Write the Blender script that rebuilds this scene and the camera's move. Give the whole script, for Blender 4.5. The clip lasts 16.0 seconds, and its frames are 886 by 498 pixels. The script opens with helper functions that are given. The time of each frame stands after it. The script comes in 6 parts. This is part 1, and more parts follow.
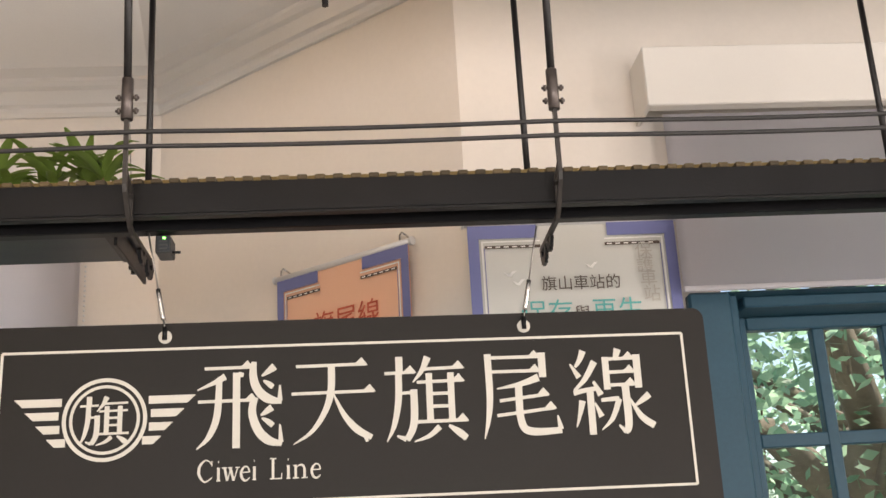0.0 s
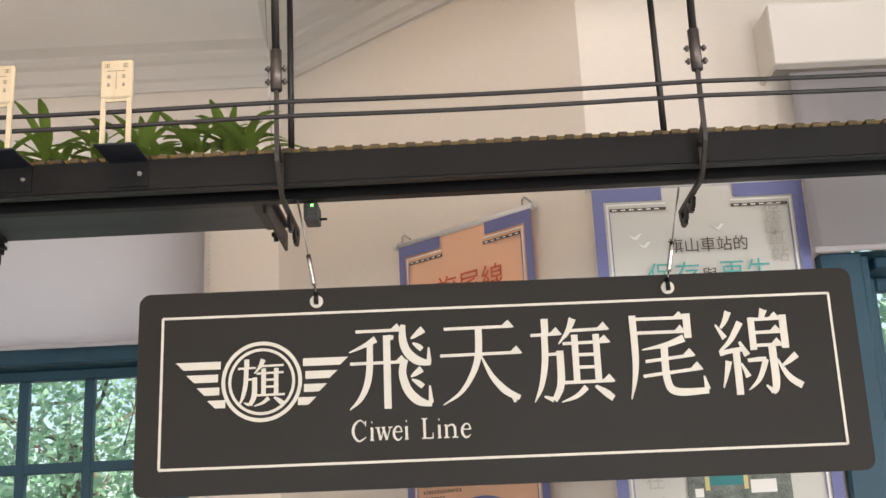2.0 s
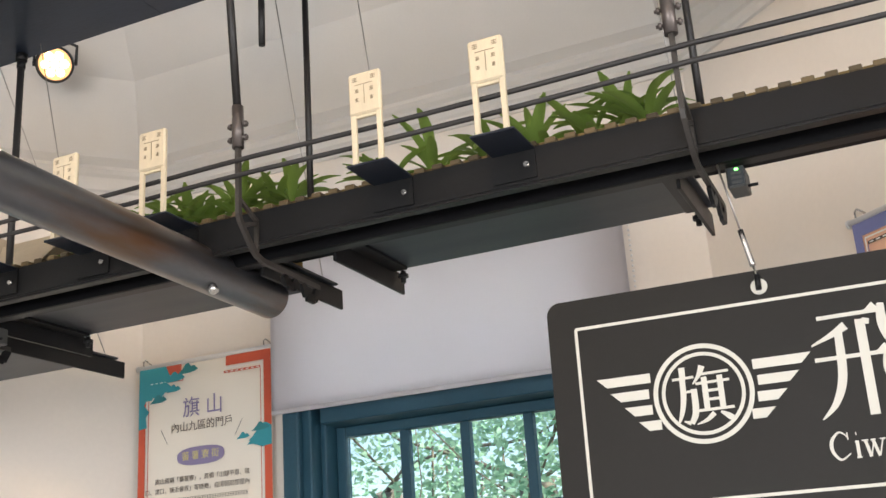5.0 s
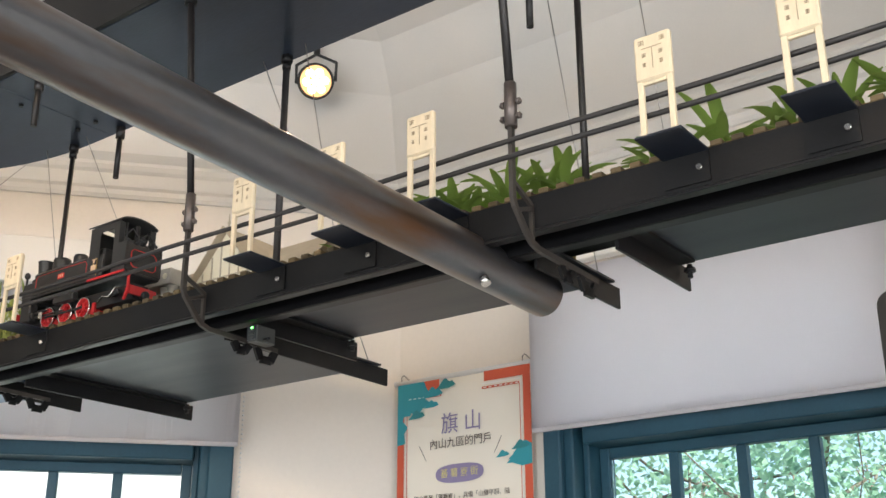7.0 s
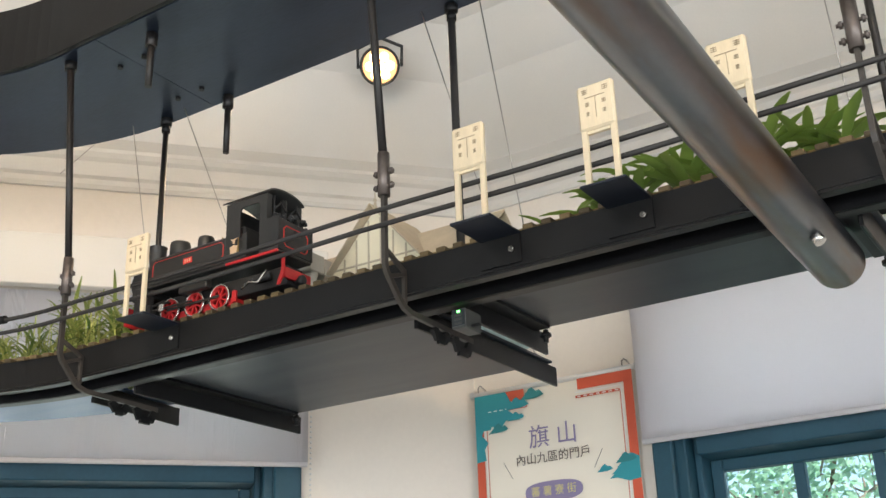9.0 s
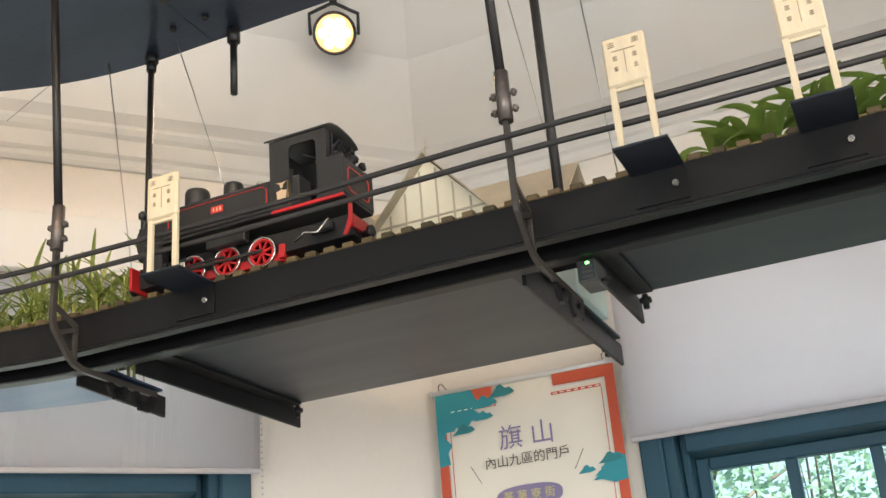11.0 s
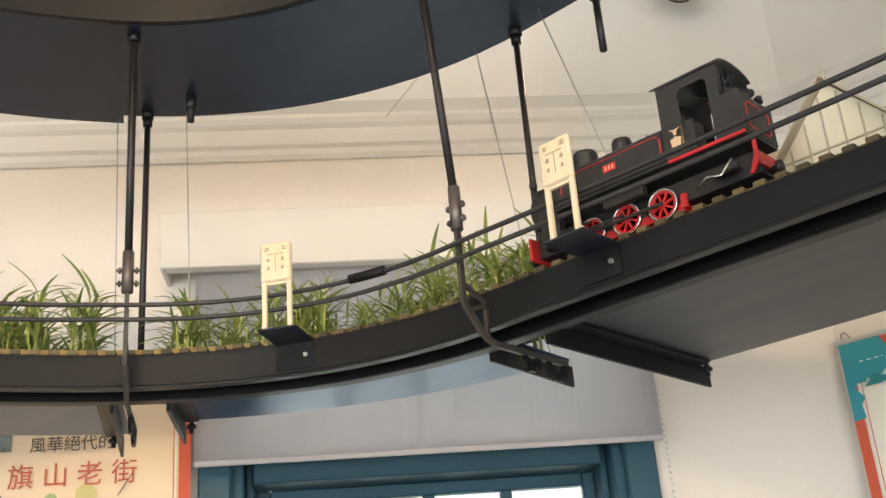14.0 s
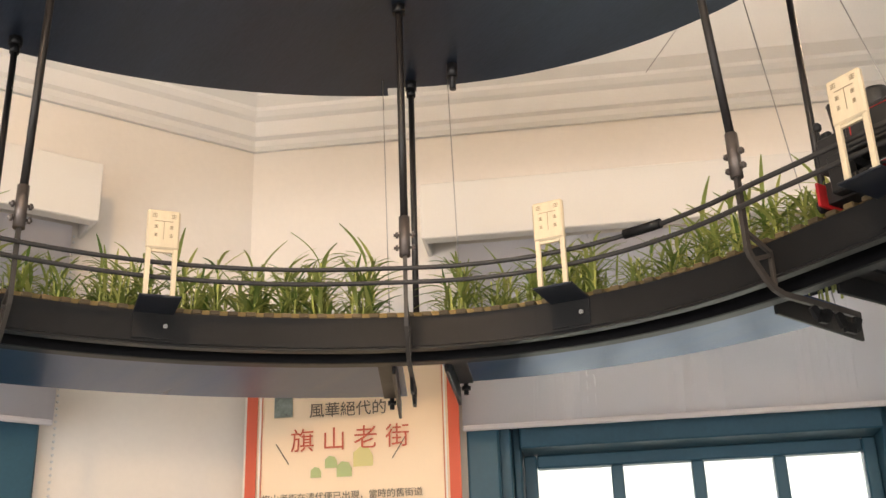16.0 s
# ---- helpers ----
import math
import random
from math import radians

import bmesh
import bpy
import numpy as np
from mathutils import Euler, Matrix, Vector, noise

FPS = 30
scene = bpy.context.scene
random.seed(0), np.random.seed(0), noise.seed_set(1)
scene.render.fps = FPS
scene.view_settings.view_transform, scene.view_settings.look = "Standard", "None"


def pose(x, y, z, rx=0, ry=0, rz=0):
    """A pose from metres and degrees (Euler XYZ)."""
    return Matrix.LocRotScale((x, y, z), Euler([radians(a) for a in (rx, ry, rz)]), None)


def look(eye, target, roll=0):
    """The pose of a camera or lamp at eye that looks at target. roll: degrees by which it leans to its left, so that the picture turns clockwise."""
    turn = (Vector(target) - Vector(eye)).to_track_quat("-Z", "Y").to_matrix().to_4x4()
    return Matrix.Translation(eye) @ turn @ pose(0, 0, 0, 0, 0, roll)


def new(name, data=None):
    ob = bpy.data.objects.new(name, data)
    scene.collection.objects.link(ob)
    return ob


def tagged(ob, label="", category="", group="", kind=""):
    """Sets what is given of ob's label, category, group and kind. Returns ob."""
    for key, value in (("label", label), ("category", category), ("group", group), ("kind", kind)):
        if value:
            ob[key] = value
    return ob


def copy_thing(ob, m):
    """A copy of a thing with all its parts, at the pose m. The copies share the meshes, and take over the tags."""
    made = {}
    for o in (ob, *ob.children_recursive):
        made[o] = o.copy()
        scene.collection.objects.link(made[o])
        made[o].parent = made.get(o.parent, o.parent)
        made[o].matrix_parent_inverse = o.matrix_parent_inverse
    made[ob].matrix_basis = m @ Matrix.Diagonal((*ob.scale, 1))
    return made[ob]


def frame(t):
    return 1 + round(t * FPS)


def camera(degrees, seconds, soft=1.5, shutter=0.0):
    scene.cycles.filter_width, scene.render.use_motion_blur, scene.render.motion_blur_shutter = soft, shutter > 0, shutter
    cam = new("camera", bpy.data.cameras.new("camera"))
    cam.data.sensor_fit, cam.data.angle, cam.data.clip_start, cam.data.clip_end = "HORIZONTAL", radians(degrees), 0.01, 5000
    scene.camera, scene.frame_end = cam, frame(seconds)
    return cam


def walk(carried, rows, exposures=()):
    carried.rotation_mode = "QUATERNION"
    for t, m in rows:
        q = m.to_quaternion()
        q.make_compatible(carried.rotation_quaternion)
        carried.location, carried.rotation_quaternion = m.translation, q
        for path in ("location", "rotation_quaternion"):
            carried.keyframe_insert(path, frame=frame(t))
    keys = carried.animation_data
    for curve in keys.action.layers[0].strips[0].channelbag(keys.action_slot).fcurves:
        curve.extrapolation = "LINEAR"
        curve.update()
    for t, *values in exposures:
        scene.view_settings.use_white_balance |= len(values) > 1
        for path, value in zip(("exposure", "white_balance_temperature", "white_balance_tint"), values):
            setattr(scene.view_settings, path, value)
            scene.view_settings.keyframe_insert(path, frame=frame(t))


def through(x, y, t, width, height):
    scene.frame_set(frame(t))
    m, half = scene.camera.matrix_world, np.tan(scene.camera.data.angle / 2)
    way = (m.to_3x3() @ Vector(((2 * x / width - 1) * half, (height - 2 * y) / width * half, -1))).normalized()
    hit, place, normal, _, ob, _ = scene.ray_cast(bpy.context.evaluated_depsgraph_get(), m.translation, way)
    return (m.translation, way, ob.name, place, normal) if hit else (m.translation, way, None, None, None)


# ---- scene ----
cam = camera(44.0, 16.0)
EXPOSURES = [(0, 0.72, 8150, 21), (3, 0.83, 7550, 17), (7, 1.08, 7100, 13), (8.5, 1.12, 7000, 10), (11, 1.17, 7350, 12), (13.5, 1.17, 7150, 10), (14.5, 1.12, 7800, 13), (16, 1.03, 7900, 17)]
PATH = [
    (0, (-0.15, 0.301, 1.757), (0.003, 2.209, 2.338), -3.3),
    (0.5, (-0.216, 0.267, 1.739), (-0.127, 2.184, 2.301), -2.1),
    (1, (-0.238, 0.259, 1.731), (-0.213, 2.184, 2.275), -1.8),
    (1.5, (-0.241, 0.27, 1.733), (-0.241, 2.201, 2.255), -2.1),
    (2, (-0.254, 0.282, 1.75), (-0.256, 2.21, 2.281), -2.8),
    (2.5, (-0.237, 0.342, 1.759), (-0.294, 2.261, 2.32), -3.1),
    (3, (-0.187, 0.425, 1.752), (-0.326, 2.336, 2.326), -2.6),
    (3.5, (-0.151, 0.467, 1.761), (-0.455, 2.353, 2.352), -2.5),
    (4, (-0.185, 0.516, 1.757), (-0.698, 2.348, 2.371), -3.1),
    (4.2, (-0.207, 0.537, 1.763), (-0.767, 2.356, 2.377), -3.5),
    (6.3, (-0.384, 0.718, 1.795), (-1.424, 2.282, 2.481), -2.1),
    (6.5, (-0.379, 0.719, 1.785), (-1.449, 2.258, 2.484), -1.6),
    (7, (-0.439, 0.752, 1.779), (-1.557, 2.26, 2.469), -0.1),
    (7.5, (-0.61, 0.732, 1.778), (-1.714, 2.259, 2.448), -0.3),
    (8, (-0.772, 0.695, 1.777), (-1.837, 2.251, 2.445), -0.7),
    (8.5, (-0.895, 0.697, 1.783), (-1.94, 2.255, 2.475), -1.0),
    (8.7, (-0.952, 0.711, 1.794), (-1.987, 2.264, 2.512), -1.4),
    (10.8, (-1.542, 0.795, 1.839), (-2.236, 2.508, 2.603), -4.5),
    (11, (-1.56, 0.805, 1.834), (-2.273, 2.514, 2.59), -4.9),
    (11.5, (-1.587, 0.822, 1.836), (-2.375, 2.495, 2.598), -4.5),
    (12, (-1.611, 0.818, 1.837), (-2.482, 2.442, 2.615), -3.8),
    (12.5, (-1.633, 0.822, 1.839), (-2.588, 2.397, 2.619), -3.5),
    (13, (-1.645, 0.828, 1.842), (-2.685, 2.346, 2.626), -3.5),
    (13.5, (-1.658, 0.831, 1.841), (-2.79, 2.285, 2.619), -4.0),
    (14, (-1.667, 0.816, 1.841), (-2.905, 2.191, 2.601), -4.7),
    (14.5, (-1.661, 0.795, 1.844), (-3.0, 2.075, 2.597), -5.2),
    (15, (-1.672, 0.796, 1.846), (-3.099, 1.975, 2.602), -4.9),
    (15.5, (-1.681, 0.808, 1.837), (-3.169, 1.912, 2.589), -4.0),
    (16, (-1.727, 0.777, 1.817), (-3.249, 1.839, 2.561), -2.0),
]
walk(cam, [(t, look(eye, target, roll)) for t, eye, target, roll in PATH], EXPOSURES)

# ---------------------------------------------------------------- light
world = bpy.data.worlds.new("sky")
scene.world = world
world.use_nodes = True
wn = world.node_tree
sky = wn.nodes.new("ShaderNodeTexSky")
sky.sky_type, sky.sun_disc = "NISHITA", False
sky.sun_elevation, sky.sun_rotation = radians(48), radians(82)
wn.links.new(sky.outputs[0], wn.nodes["Background"].inputs[0])
wn.nodes["Background"].inputs[1].default_value = 0.15


def sun_lamp():
    d = bpy.data.lights.new("sun", "SUN")
    d.energy, d.angle, d.color = 5.0, radians(0.5), (1, 0.95, 0.86)
    ob = new("sun", d)
    ob.rotation_euler = Vector((-0.75, -0.1, -0.85)).to_track_quat("-Z", "Y").to_euler()
    return ob


sun_lamp()


def window_light(name, at, to, w, h, power, color=(0.80, 0.90, 1.0)):
    d = bpy.data.lights.new(name, "AREA")
    d.shape, d.size, d.size_y, d.energy, d.color = "RECTANGLE", w, h, power, color
    ob = new(name, d)
    ob.matrix_world = look(at, to)
    return ob


# ceiling spotlights: place, aim, power, cone
SPOTS = [((-2.89, 3.29, 3.71), (-1.5, 0.9, 1.9), 13, 80), ((-2.0, 0.2, 3.74), (-4.0, 2.2, 2.6), 43, 80), ((-1.15, 1.5, 3.74), (-0.2, 3.2, 2.55), 13, 58),
         ((-0.6, 0.3, 3.74), (-2.2, 2.9, 2.3), 20, 75), ((-0.2, -0.6, 3.74), (0.0, 2.2, 1.9), 5, 60)]


# ---------------------------------------------------------------- materials
def tree(name):
    m = bpy.data.materials.new(name)
    m.use_nodes = True
    return m, m.node_tree, m.node_tree.nodes["Principled BSDF"]


def mat(name, color, rough=0.6, metal=0.0, vary=0.12, scale=9.0, bump=0.15, fine=180.0, spec=0.5, coat=0.0, random_tint=0.0, stretch=(1, 1, 1), fine_vary=0.5):
    """Paint, plaster, metal or wood: base colour with a broad and a fine variation, rough patches and fine relief."""
    m, nt, b = tree(name)
    co = nt.nodes.new("ShaderNodeTexCoord")
    mp = nt.nodes.new("ShaderNodeMapping")
    mp.inputs["Scale"].default_value = stretch
    nt.links.new(co.outputs["Object"], mp.inputs[0])
    broad, grain = nt.nodes.new("ShaderNodeTexNoise"), nt.nodes.new("ShaderNodeTexNoise")
    broad.inputs["Scale"].default_value, broad.inputs["Detail"].default_value = scale, 5
    grain.inputs["Scale"].default_value, grain.inputs["Detail"].default_value = fine, 3
    for n in (broad, grain):
        nt.links.new(mp.outputs[0], n.inputs["Vector"])
    add = nt.nodes.new("ShaderNodeMath")
    add.operation = "MULTIPLY_ADD"
    nt.links.new(grain.outputs[0], add.inputs[0])
    add.inputs[1].default_value = fine_vary
    nt.links.new(broad.outputs[0], add.inputs[2])
    ramp = nt.nodes.new("ShaderNodeMapRange")
    ramp.inputs[1].default_value, ramp.inputs[2].default_value = 0.35, 1.15
    ramp.inputs[3].default_value, ramp.inputs[4].default_value = 1 - vary, 1 + vary
    nt.links.new(add.outputs[0], ramp.inputs[0])
    mul = nt.nodes.new("ShaderNodeVectorMath")
    mul.operation = "SCALE"
    mul.inputs[0].default_value = color
    value = ramp.outputs[0]
    if random_tint:
        info = nt.nodes.new("ShaderNodeObjectInfo")
        r = nt.nodes.new("ShaderNodeMapRange")
        r.inputs[3].default_value, r.inputs[4].default_value = 1 - random_tint, 1 + random_tint
        nt.links.new(info.outputs["Random"], r.inputs[0])
        mm = nt.nodes.new("ShaderNodeMath")
        mm.operation = "MULTIPLY"
        nt.links.new(value, mm.inputs[0])
        nt.links.new(r.outputs[0], mm.inputs[1])
        value = mm.outputs[0]
    nt.links.new(value, mul.inputs["Scale"])
    nt.links.new(mul.outputs[0], b.inputs["Base Color"])
    rr = nt.nodes.new("ShaderNodeMapRange")
    rr.inputs[3].default_value, rr.inputs[4].default_value = max(0.03, rough - 0.1), min(1, rough + 0.1)
    nt.links.new(broad.outputs[0], rr.inputs[0])
    nt.links.new(rr.outputs[0], b.inputs["Roughness"])
    b.inputs["Metallic"].default_value = metal
    b.inputs["Specular IOR Level"].default_value = spec
    b.inputs["Coat Weight"].default_value = coat
    if bump:
        bp = nt.nodes.new("ShaderNodeBump")
        bp.inputs["Strength"].default_value, bp.inputs["Distance"].default_value = bump, 0.003
        nt.links.new(add.outputs[0], bp.inputs["Height"])
        nt.links.new(bp.outputs[0], b.inputs["Normal"])
    return m


def glow(name, color, strength):
    m, nt, b = tree(name)
    b.inputs["Base Color"].default_value = (*color, 1)
    b.inputs["Emission Color"].default_value = (*color, 1)
    b.inputs["Emission Strength"].default_value = strength
    return m


def glass_mat():
    m, nt, b = tree("window_glass")
    b.inputs["Base Color"].default_value = (0.80, 0.95, 1.0, 1)
    b.inputs["Roughness"].default_value = 0.02
    b.inputs["Transmission Weight"].default_value = 1.0
    b.inputs["IOR"].default_value = 1.1
    return m


PLASTER = mat("wall_plaster", (0.78, 0.72, 0.655), 0.85, vary=0.05, scale=1.6, bump=0.25, fine=60)
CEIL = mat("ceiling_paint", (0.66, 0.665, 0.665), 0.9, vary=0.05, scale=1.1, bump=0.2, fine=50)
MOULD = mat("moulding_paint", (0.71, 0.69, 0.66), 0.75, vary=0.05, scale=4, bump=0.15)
BOXW = mat("white_box_paint", (0.74, 0.70, 0.645), 0.7, vary=0.03, scale=3, bump=0.1)
FLOOR = mat("floor_terrazzo", (0.33, 0.32, 0.31), 0.35, vary=0.25, scale=30, bump=0.05)
BLIND = mat("blind_fabric", (0.80, 0.78, 0.80), 0.9, vary=0.05, scale=2.5, bump=0.3, fine=500, stretch=(1, 1, 0.25))
bt, bnt, bb = BLIND, BLIND.node_tree, BLIND.node_tree.nodes["Principled BSDF"]
tl, mx = bnt.nodes.new("ShaderNodeBsdfTranslucent"), bnt.nodes.new("ShaderNodeMixShader")
tl.inputs[0].default_value = (0.70, 0.67, 0.70, 1)
mx.inputs[0].default_value = 0.5
bnt.links.new(bb.outputs[0], mx.inputs[1])
bnt.links.new(tl.outputs[0], mx.inputs[2])
bnt.links.new(mx.outputs[0], bnt.nodes["Material Output"].inputs[0])
TEAL = mat("teal_paint", (0.022, 0.080, 0.118), 0.45, spec=0.35, vary=0.18, scale=6, bump=0.2, fine=90)
STEEL = mat("dark_painted_steel", (0.0088, 0.0088, 0.0094), 0.42, spec=0.24, vary=0.3, scale=12, bump=0.15, fine=220)
# shade inside the girder's open underside, put into a near black colour
RECESS_SHADE = mat("recess_shade_steel", (0.006, 0.006, 0.007), 0.6, spec=0.12, vary=0.3, scale=15, bump=0.1)
PLATE = mat("navy_plate", (0.010, 0.014, 0.024), 0.4, vary=0.2, scale=10, bump=0.06)
# window reflection on the curved undersides is put into this blue base colour
SHELF = mat("blue_sheen_sheet", (0.038, 0.072, 0.155), 0.31, metal=0.75, vary=0.3, scale=3, bump=0.08, fine=70, stretch=(1, 6, 1))
SHEET = mat("dark_blue_sheet", (0.030, 0.043, 0.070), 0.36, metal=0.55, vary=0.35, scale=2.2, bump=0.1, fine=45, stretch=(1, 5, 1))
# darker copy of the shelf sheet, without the window reflection in its colour
SHELF_DIM = mat("dim_shelf_sheet", (0.016, 0.021, 0.030), 0.42, vary=0.3, scale=3, bump=0.08, fine=70, stretch=(1, 5, 1))
ROD = mat("rod_steel", (0.015, 0.013, 0.013), 0.42, metal=0.1, vary=0.25, scale=20, bump=0.2)
HOOK = mat("worn_hook_steel", (0.040, 0.034, 0.030), 0.48, vary=0.3, scale=25, bump=0.15)
SLEEVE = mat("sleeve_steel", (0.16, 0.135, 0.125), 0.4, metal=0.7, vary=0.25, scale=25, bump=0.15)
PIPE = mat("rusty_pipe", (0.20, 0.205, 0.22), 0.3, metal=0.85, vary=0.35, scale=3, bump=0.12, fine=120, stretch=(1, 0.5, 1), fine_vary=0.2)


def rust(m, color):
    """Brown rust bloom in long streaks over bare metal."""
    nt = m.node_tree
    b = nt.nodes["Principled BSDF"]
    co, mp, nz, rp, mx = (nt.nodes.new("ShaderNode" + k) for k in ("TexCoord", "Mapping", "TexNoise", "MapRange", "Mix"))
    mp.inputs["Scale"].default_value = (9, 1.3, 9)
    nz.inputs["Scale"].default_value, nz.inputs["Detail"].default_value = 2.2, 6
    rp.inputs[1].default_value, rp.inputs[2].default_value = 0.42, 0.63
    mx.data_type = "RGBA"
    nt.links.new(co.outputs["Object"], mp.inputs[0])
    nt.links.new(mp.outputs[0], nz.inputs["Vector"])
    nt.links.new(nz.outputs[0], rp.inputs[0])
    nt.links.new(rp.outputs[0], mx.inputs[0])
    src = b.inputs["Base Color"].links[0].from_socket
    nt.links.new(src, mx.inputs[6])
    mx.inputs[7].default_value = (*color, 1)
    nt.links.new(mx.outputs[2], b.inputs["Base Color"])


rust(PIPE, (0.18, 0.105, 0.06))
CABLE = mat("cable_black", (0.030, 0.028, 0.028), 0.5, vary=0.2, bump=0.1)
WIRE = mat("wire_rope", (0.42, 0.40, 0.38), 0.35, metal=0.9, vary=0.2, bump=0.2, fine=900)
SLEEPER = mat("sleeper_plastic", (0.095, 0.064, 0.028), 0.6, vary=0.5, scale=40, bump=0.2, random_tint=0.5)
RAIL = mat("brass_rail", (0.20, 0.14, 0.06), 0.38, metal=0.9, vary=0.25, scale=30, bump=0.1)
BOARD = mat("sign_board", (0.017, 0.0148, 0.0128), 0.5, spec=0.24, vary=0.12, scale=3, bump=0.06, fine=160)
INK = mat("cream_paint", (0.68, 0.65, 0.58), 0.6, vary=0.03, scale=8, bump=0.0)
WOOD = mat("pale_wood", (0.70, 0.59, 0.42), 0.6, vary=0.12, scale=14, bump=0.15, fine=120, stretch=(6, 6, 1))
WOODINK = mat("burnt_ink", (0.36, 0.28, 0.19), 0.8, vary=0.1, bump=0.0)
ALU = mat("aluminium", (0.70, 0.70, 0.70), 0.5, metal=0.6, vary=0.05, scale=20, bump=0.0)
CHROME = mat("bright_steel", (0.62, 0.60, 0.58), 0.22, metal=0.95, vary=0.1, bump=0.05)
GLASS = glass_mat()


# ---------------------------------------------------------------- mesh tools
def part(name, bm, material, parent=None, label=""):
    me = bpy.data.meshes.new(name)
    bm.normal_update()
    bm.to_mesh(me)
    bm.free()
    for m in material if isinstance(material, (list, tuple)) else (material,):
        me.materials.append(m)
    ob = new(name, me)
    ob.parent = parent
    if label:
        ob["label"] = label
    return ob


def empty(name, label, category, m=None, group="", kind=""):
    e = new(name)
    e.empty_display_size = 0.02
    if m is not None:
        e.matrix_world = m
    return tagged(e, label, category, group, kind)


def shade(bm, flat=False):
    for f in bm.faces:
        f.smooth = not flat
    return bm


def box(bm, x0, x1, y0, y1, z0, z1, bevel=0.0, m=None):
    r = bmesh.ops.create_cube(bm, size=1)
    vs = r["verts"]
    for v in vs:
        v.co = Vector((x0 + (v.co.x + 0.5) * (x1 - x0), y0 + (v.co.y + 0.5) * (y1 - y0), z0 + (v.co.z + 0.5) * (z1 - z0)))
    if bevel:
        es = list({e for v in vs for e in v.link_edges})
        r = bmesh.ops.bevel(bm, geom=es, offset=bevel, segments=1, affect="EDGES", profile=0.5)
        vs = list({v for f in r["faces"] for v in f.verts} | {v for v in vs if v.is_valid})
    if m is not None:
        bmesh.ops.transform(bm, matrix=m, verts=[v for v in vs if v.is_valid])
    return bm


def bx(x0, x1, y0, y1, z0, z1, bevel=0.0, m=None):
    return box(bmesh.new(), x0, x1, y0, y1, z0, z1, bevel, m)


def rod(bm, a, b, r, r2=None, n=12, caps=True):
    a, b = Vector(a), Vector(b)
    q = (b - a).to_track_quat("Z", "Y").to_matrix().to_4x4()
    res = bmesh.ops.create_cone(bm, cap_ends=caps, segments=n, radius1=r, radius2=r if r2 is None else r2, depth=(b - a).length,
                                matrix=Matrix.Translation((a + b) / 2) @ q)
    for v in res["verts"]:
        for f in v.link_faces:
            f.smooth = len(f.verts) == 4
    return bm


def rd(a, b, r, r2=None, n=12):
    return rod(bmesh.new(), a, b, r, r2, n)


def tube(bm, pts, r, n=8):
    """A tube along a line of points."""
    pts = [Vector(p) for p in pts]
    rings = []
    for i, p in enumerate(pts):
        d = (pts[min(i + 1, len(pts) - 1)] - pts[max(i - 1, 0)]).normalized()
        q = d.to_track_quat("Z", "Y")
        rings.append([bm.verts.new(p + q @ Vector((r * math.cos(2 * math.pi * k / n), r * math.sin(2 * math.pi * k / n), 0))) for k in range(n)])
    for a, b in zip(rings, rings[1:]):
        for k in range(n):
            j = min(range(n), key=lambda s: (b[s].co - a[0].co).length)
            f = bm.faces.new((a[k], a[(k + 1) % n], b[(k + 1 + j) % n], b[(k + j) % n]))
            f.smooth = True
    bm.faces.new(rings[0][::-1])
    bm.faces.new(rings[-1])
    return bm


def extrude(bm, outline, m, depth):
    """A flat outline in the plane of m (x, y), thickened along its z."""
    lo = [bm.verts.new(m @ Vector((x, y, 0))) for x, y in outline]
    hi = [bm.verts.new(m @ Vector((x, y, depth))) for x, y in outline]
    n = len(lo)
    bm.faces.new(lo[::-1])
    bm.faces.new(hi)
    for k in range(n):
        bm.faces.new((lo[k], lo[(k + 1) % n], hi[(k + 1) % n], hi[k]))
    bmesh.ops.recalc_face_normals(bm, faces=bm.faces)
    return bm


def lathe(profile, n=20, axis=None):
    """A turned shape: profile of (radius, height) about z, moved by axis."""
    bm = bmesh.new()
    rings = [[bm.verts.new((r * math.cos(2 * math.pi * k / n), r * math.sin(2 * math.pi * k / n), z)) for k in range(n)] for r, z in profile]
    for a, b in zip(rings, rings[1:]):
        for k in range(n):
            bm.faces.new((a[k], a[(k + 1) % n], b[(k + 1) % n], b[k])).smooth = True
    bm.faces.new(rings[0][::-1])
    bm.faces.new(rings[-1])
    if axis is not None:
        bmesh.ops.transform(bm, matrix=axis, verts=bm.verts)
    return bm


def lettering(name, text, size, m, material, parent, bold=0.0, align="LEFT", depth=0.0008, label="", width=1.0):
    c = bpy.data.curves.new(name, "FONT")
    bold = bold if text.isascii() else 0.0
    c.body, c.size, c.align_x, c.align_y, c.offset, c.extrude = text, size, align, "CENTER", bold, depth
    c.resolution_u = 3
    t = new(name, c)
    me = bpy.data.meshes.new_from_object(t.evaluated_get(bpy.context.evaluated_depsgraph_get()))
    bpy.data.objects.remove(t)
    me.materials.clear()
    me.materials.append(material)
    ob = new(name, me)
    ob.parent = parent
    ob.matrix_local = m @ Matrix.Diagonal((width, 1, 1, 1))
    if label:
        ob["label"] = label
    return ob


# ---------------------------------------------------------------- the room
AY, BY, IX, TOP, CORN = 3.77, 2.925, -4.445, 3.95, 3.33
CJI, CJA = Vector((-4.445, 1.998)), Vector((-2.87, AY))
CAO, COB = Vector((-0.80, AY)), Vector((0.125, BY))
RX, SY = 3.6, -3.2
TH = 0.22


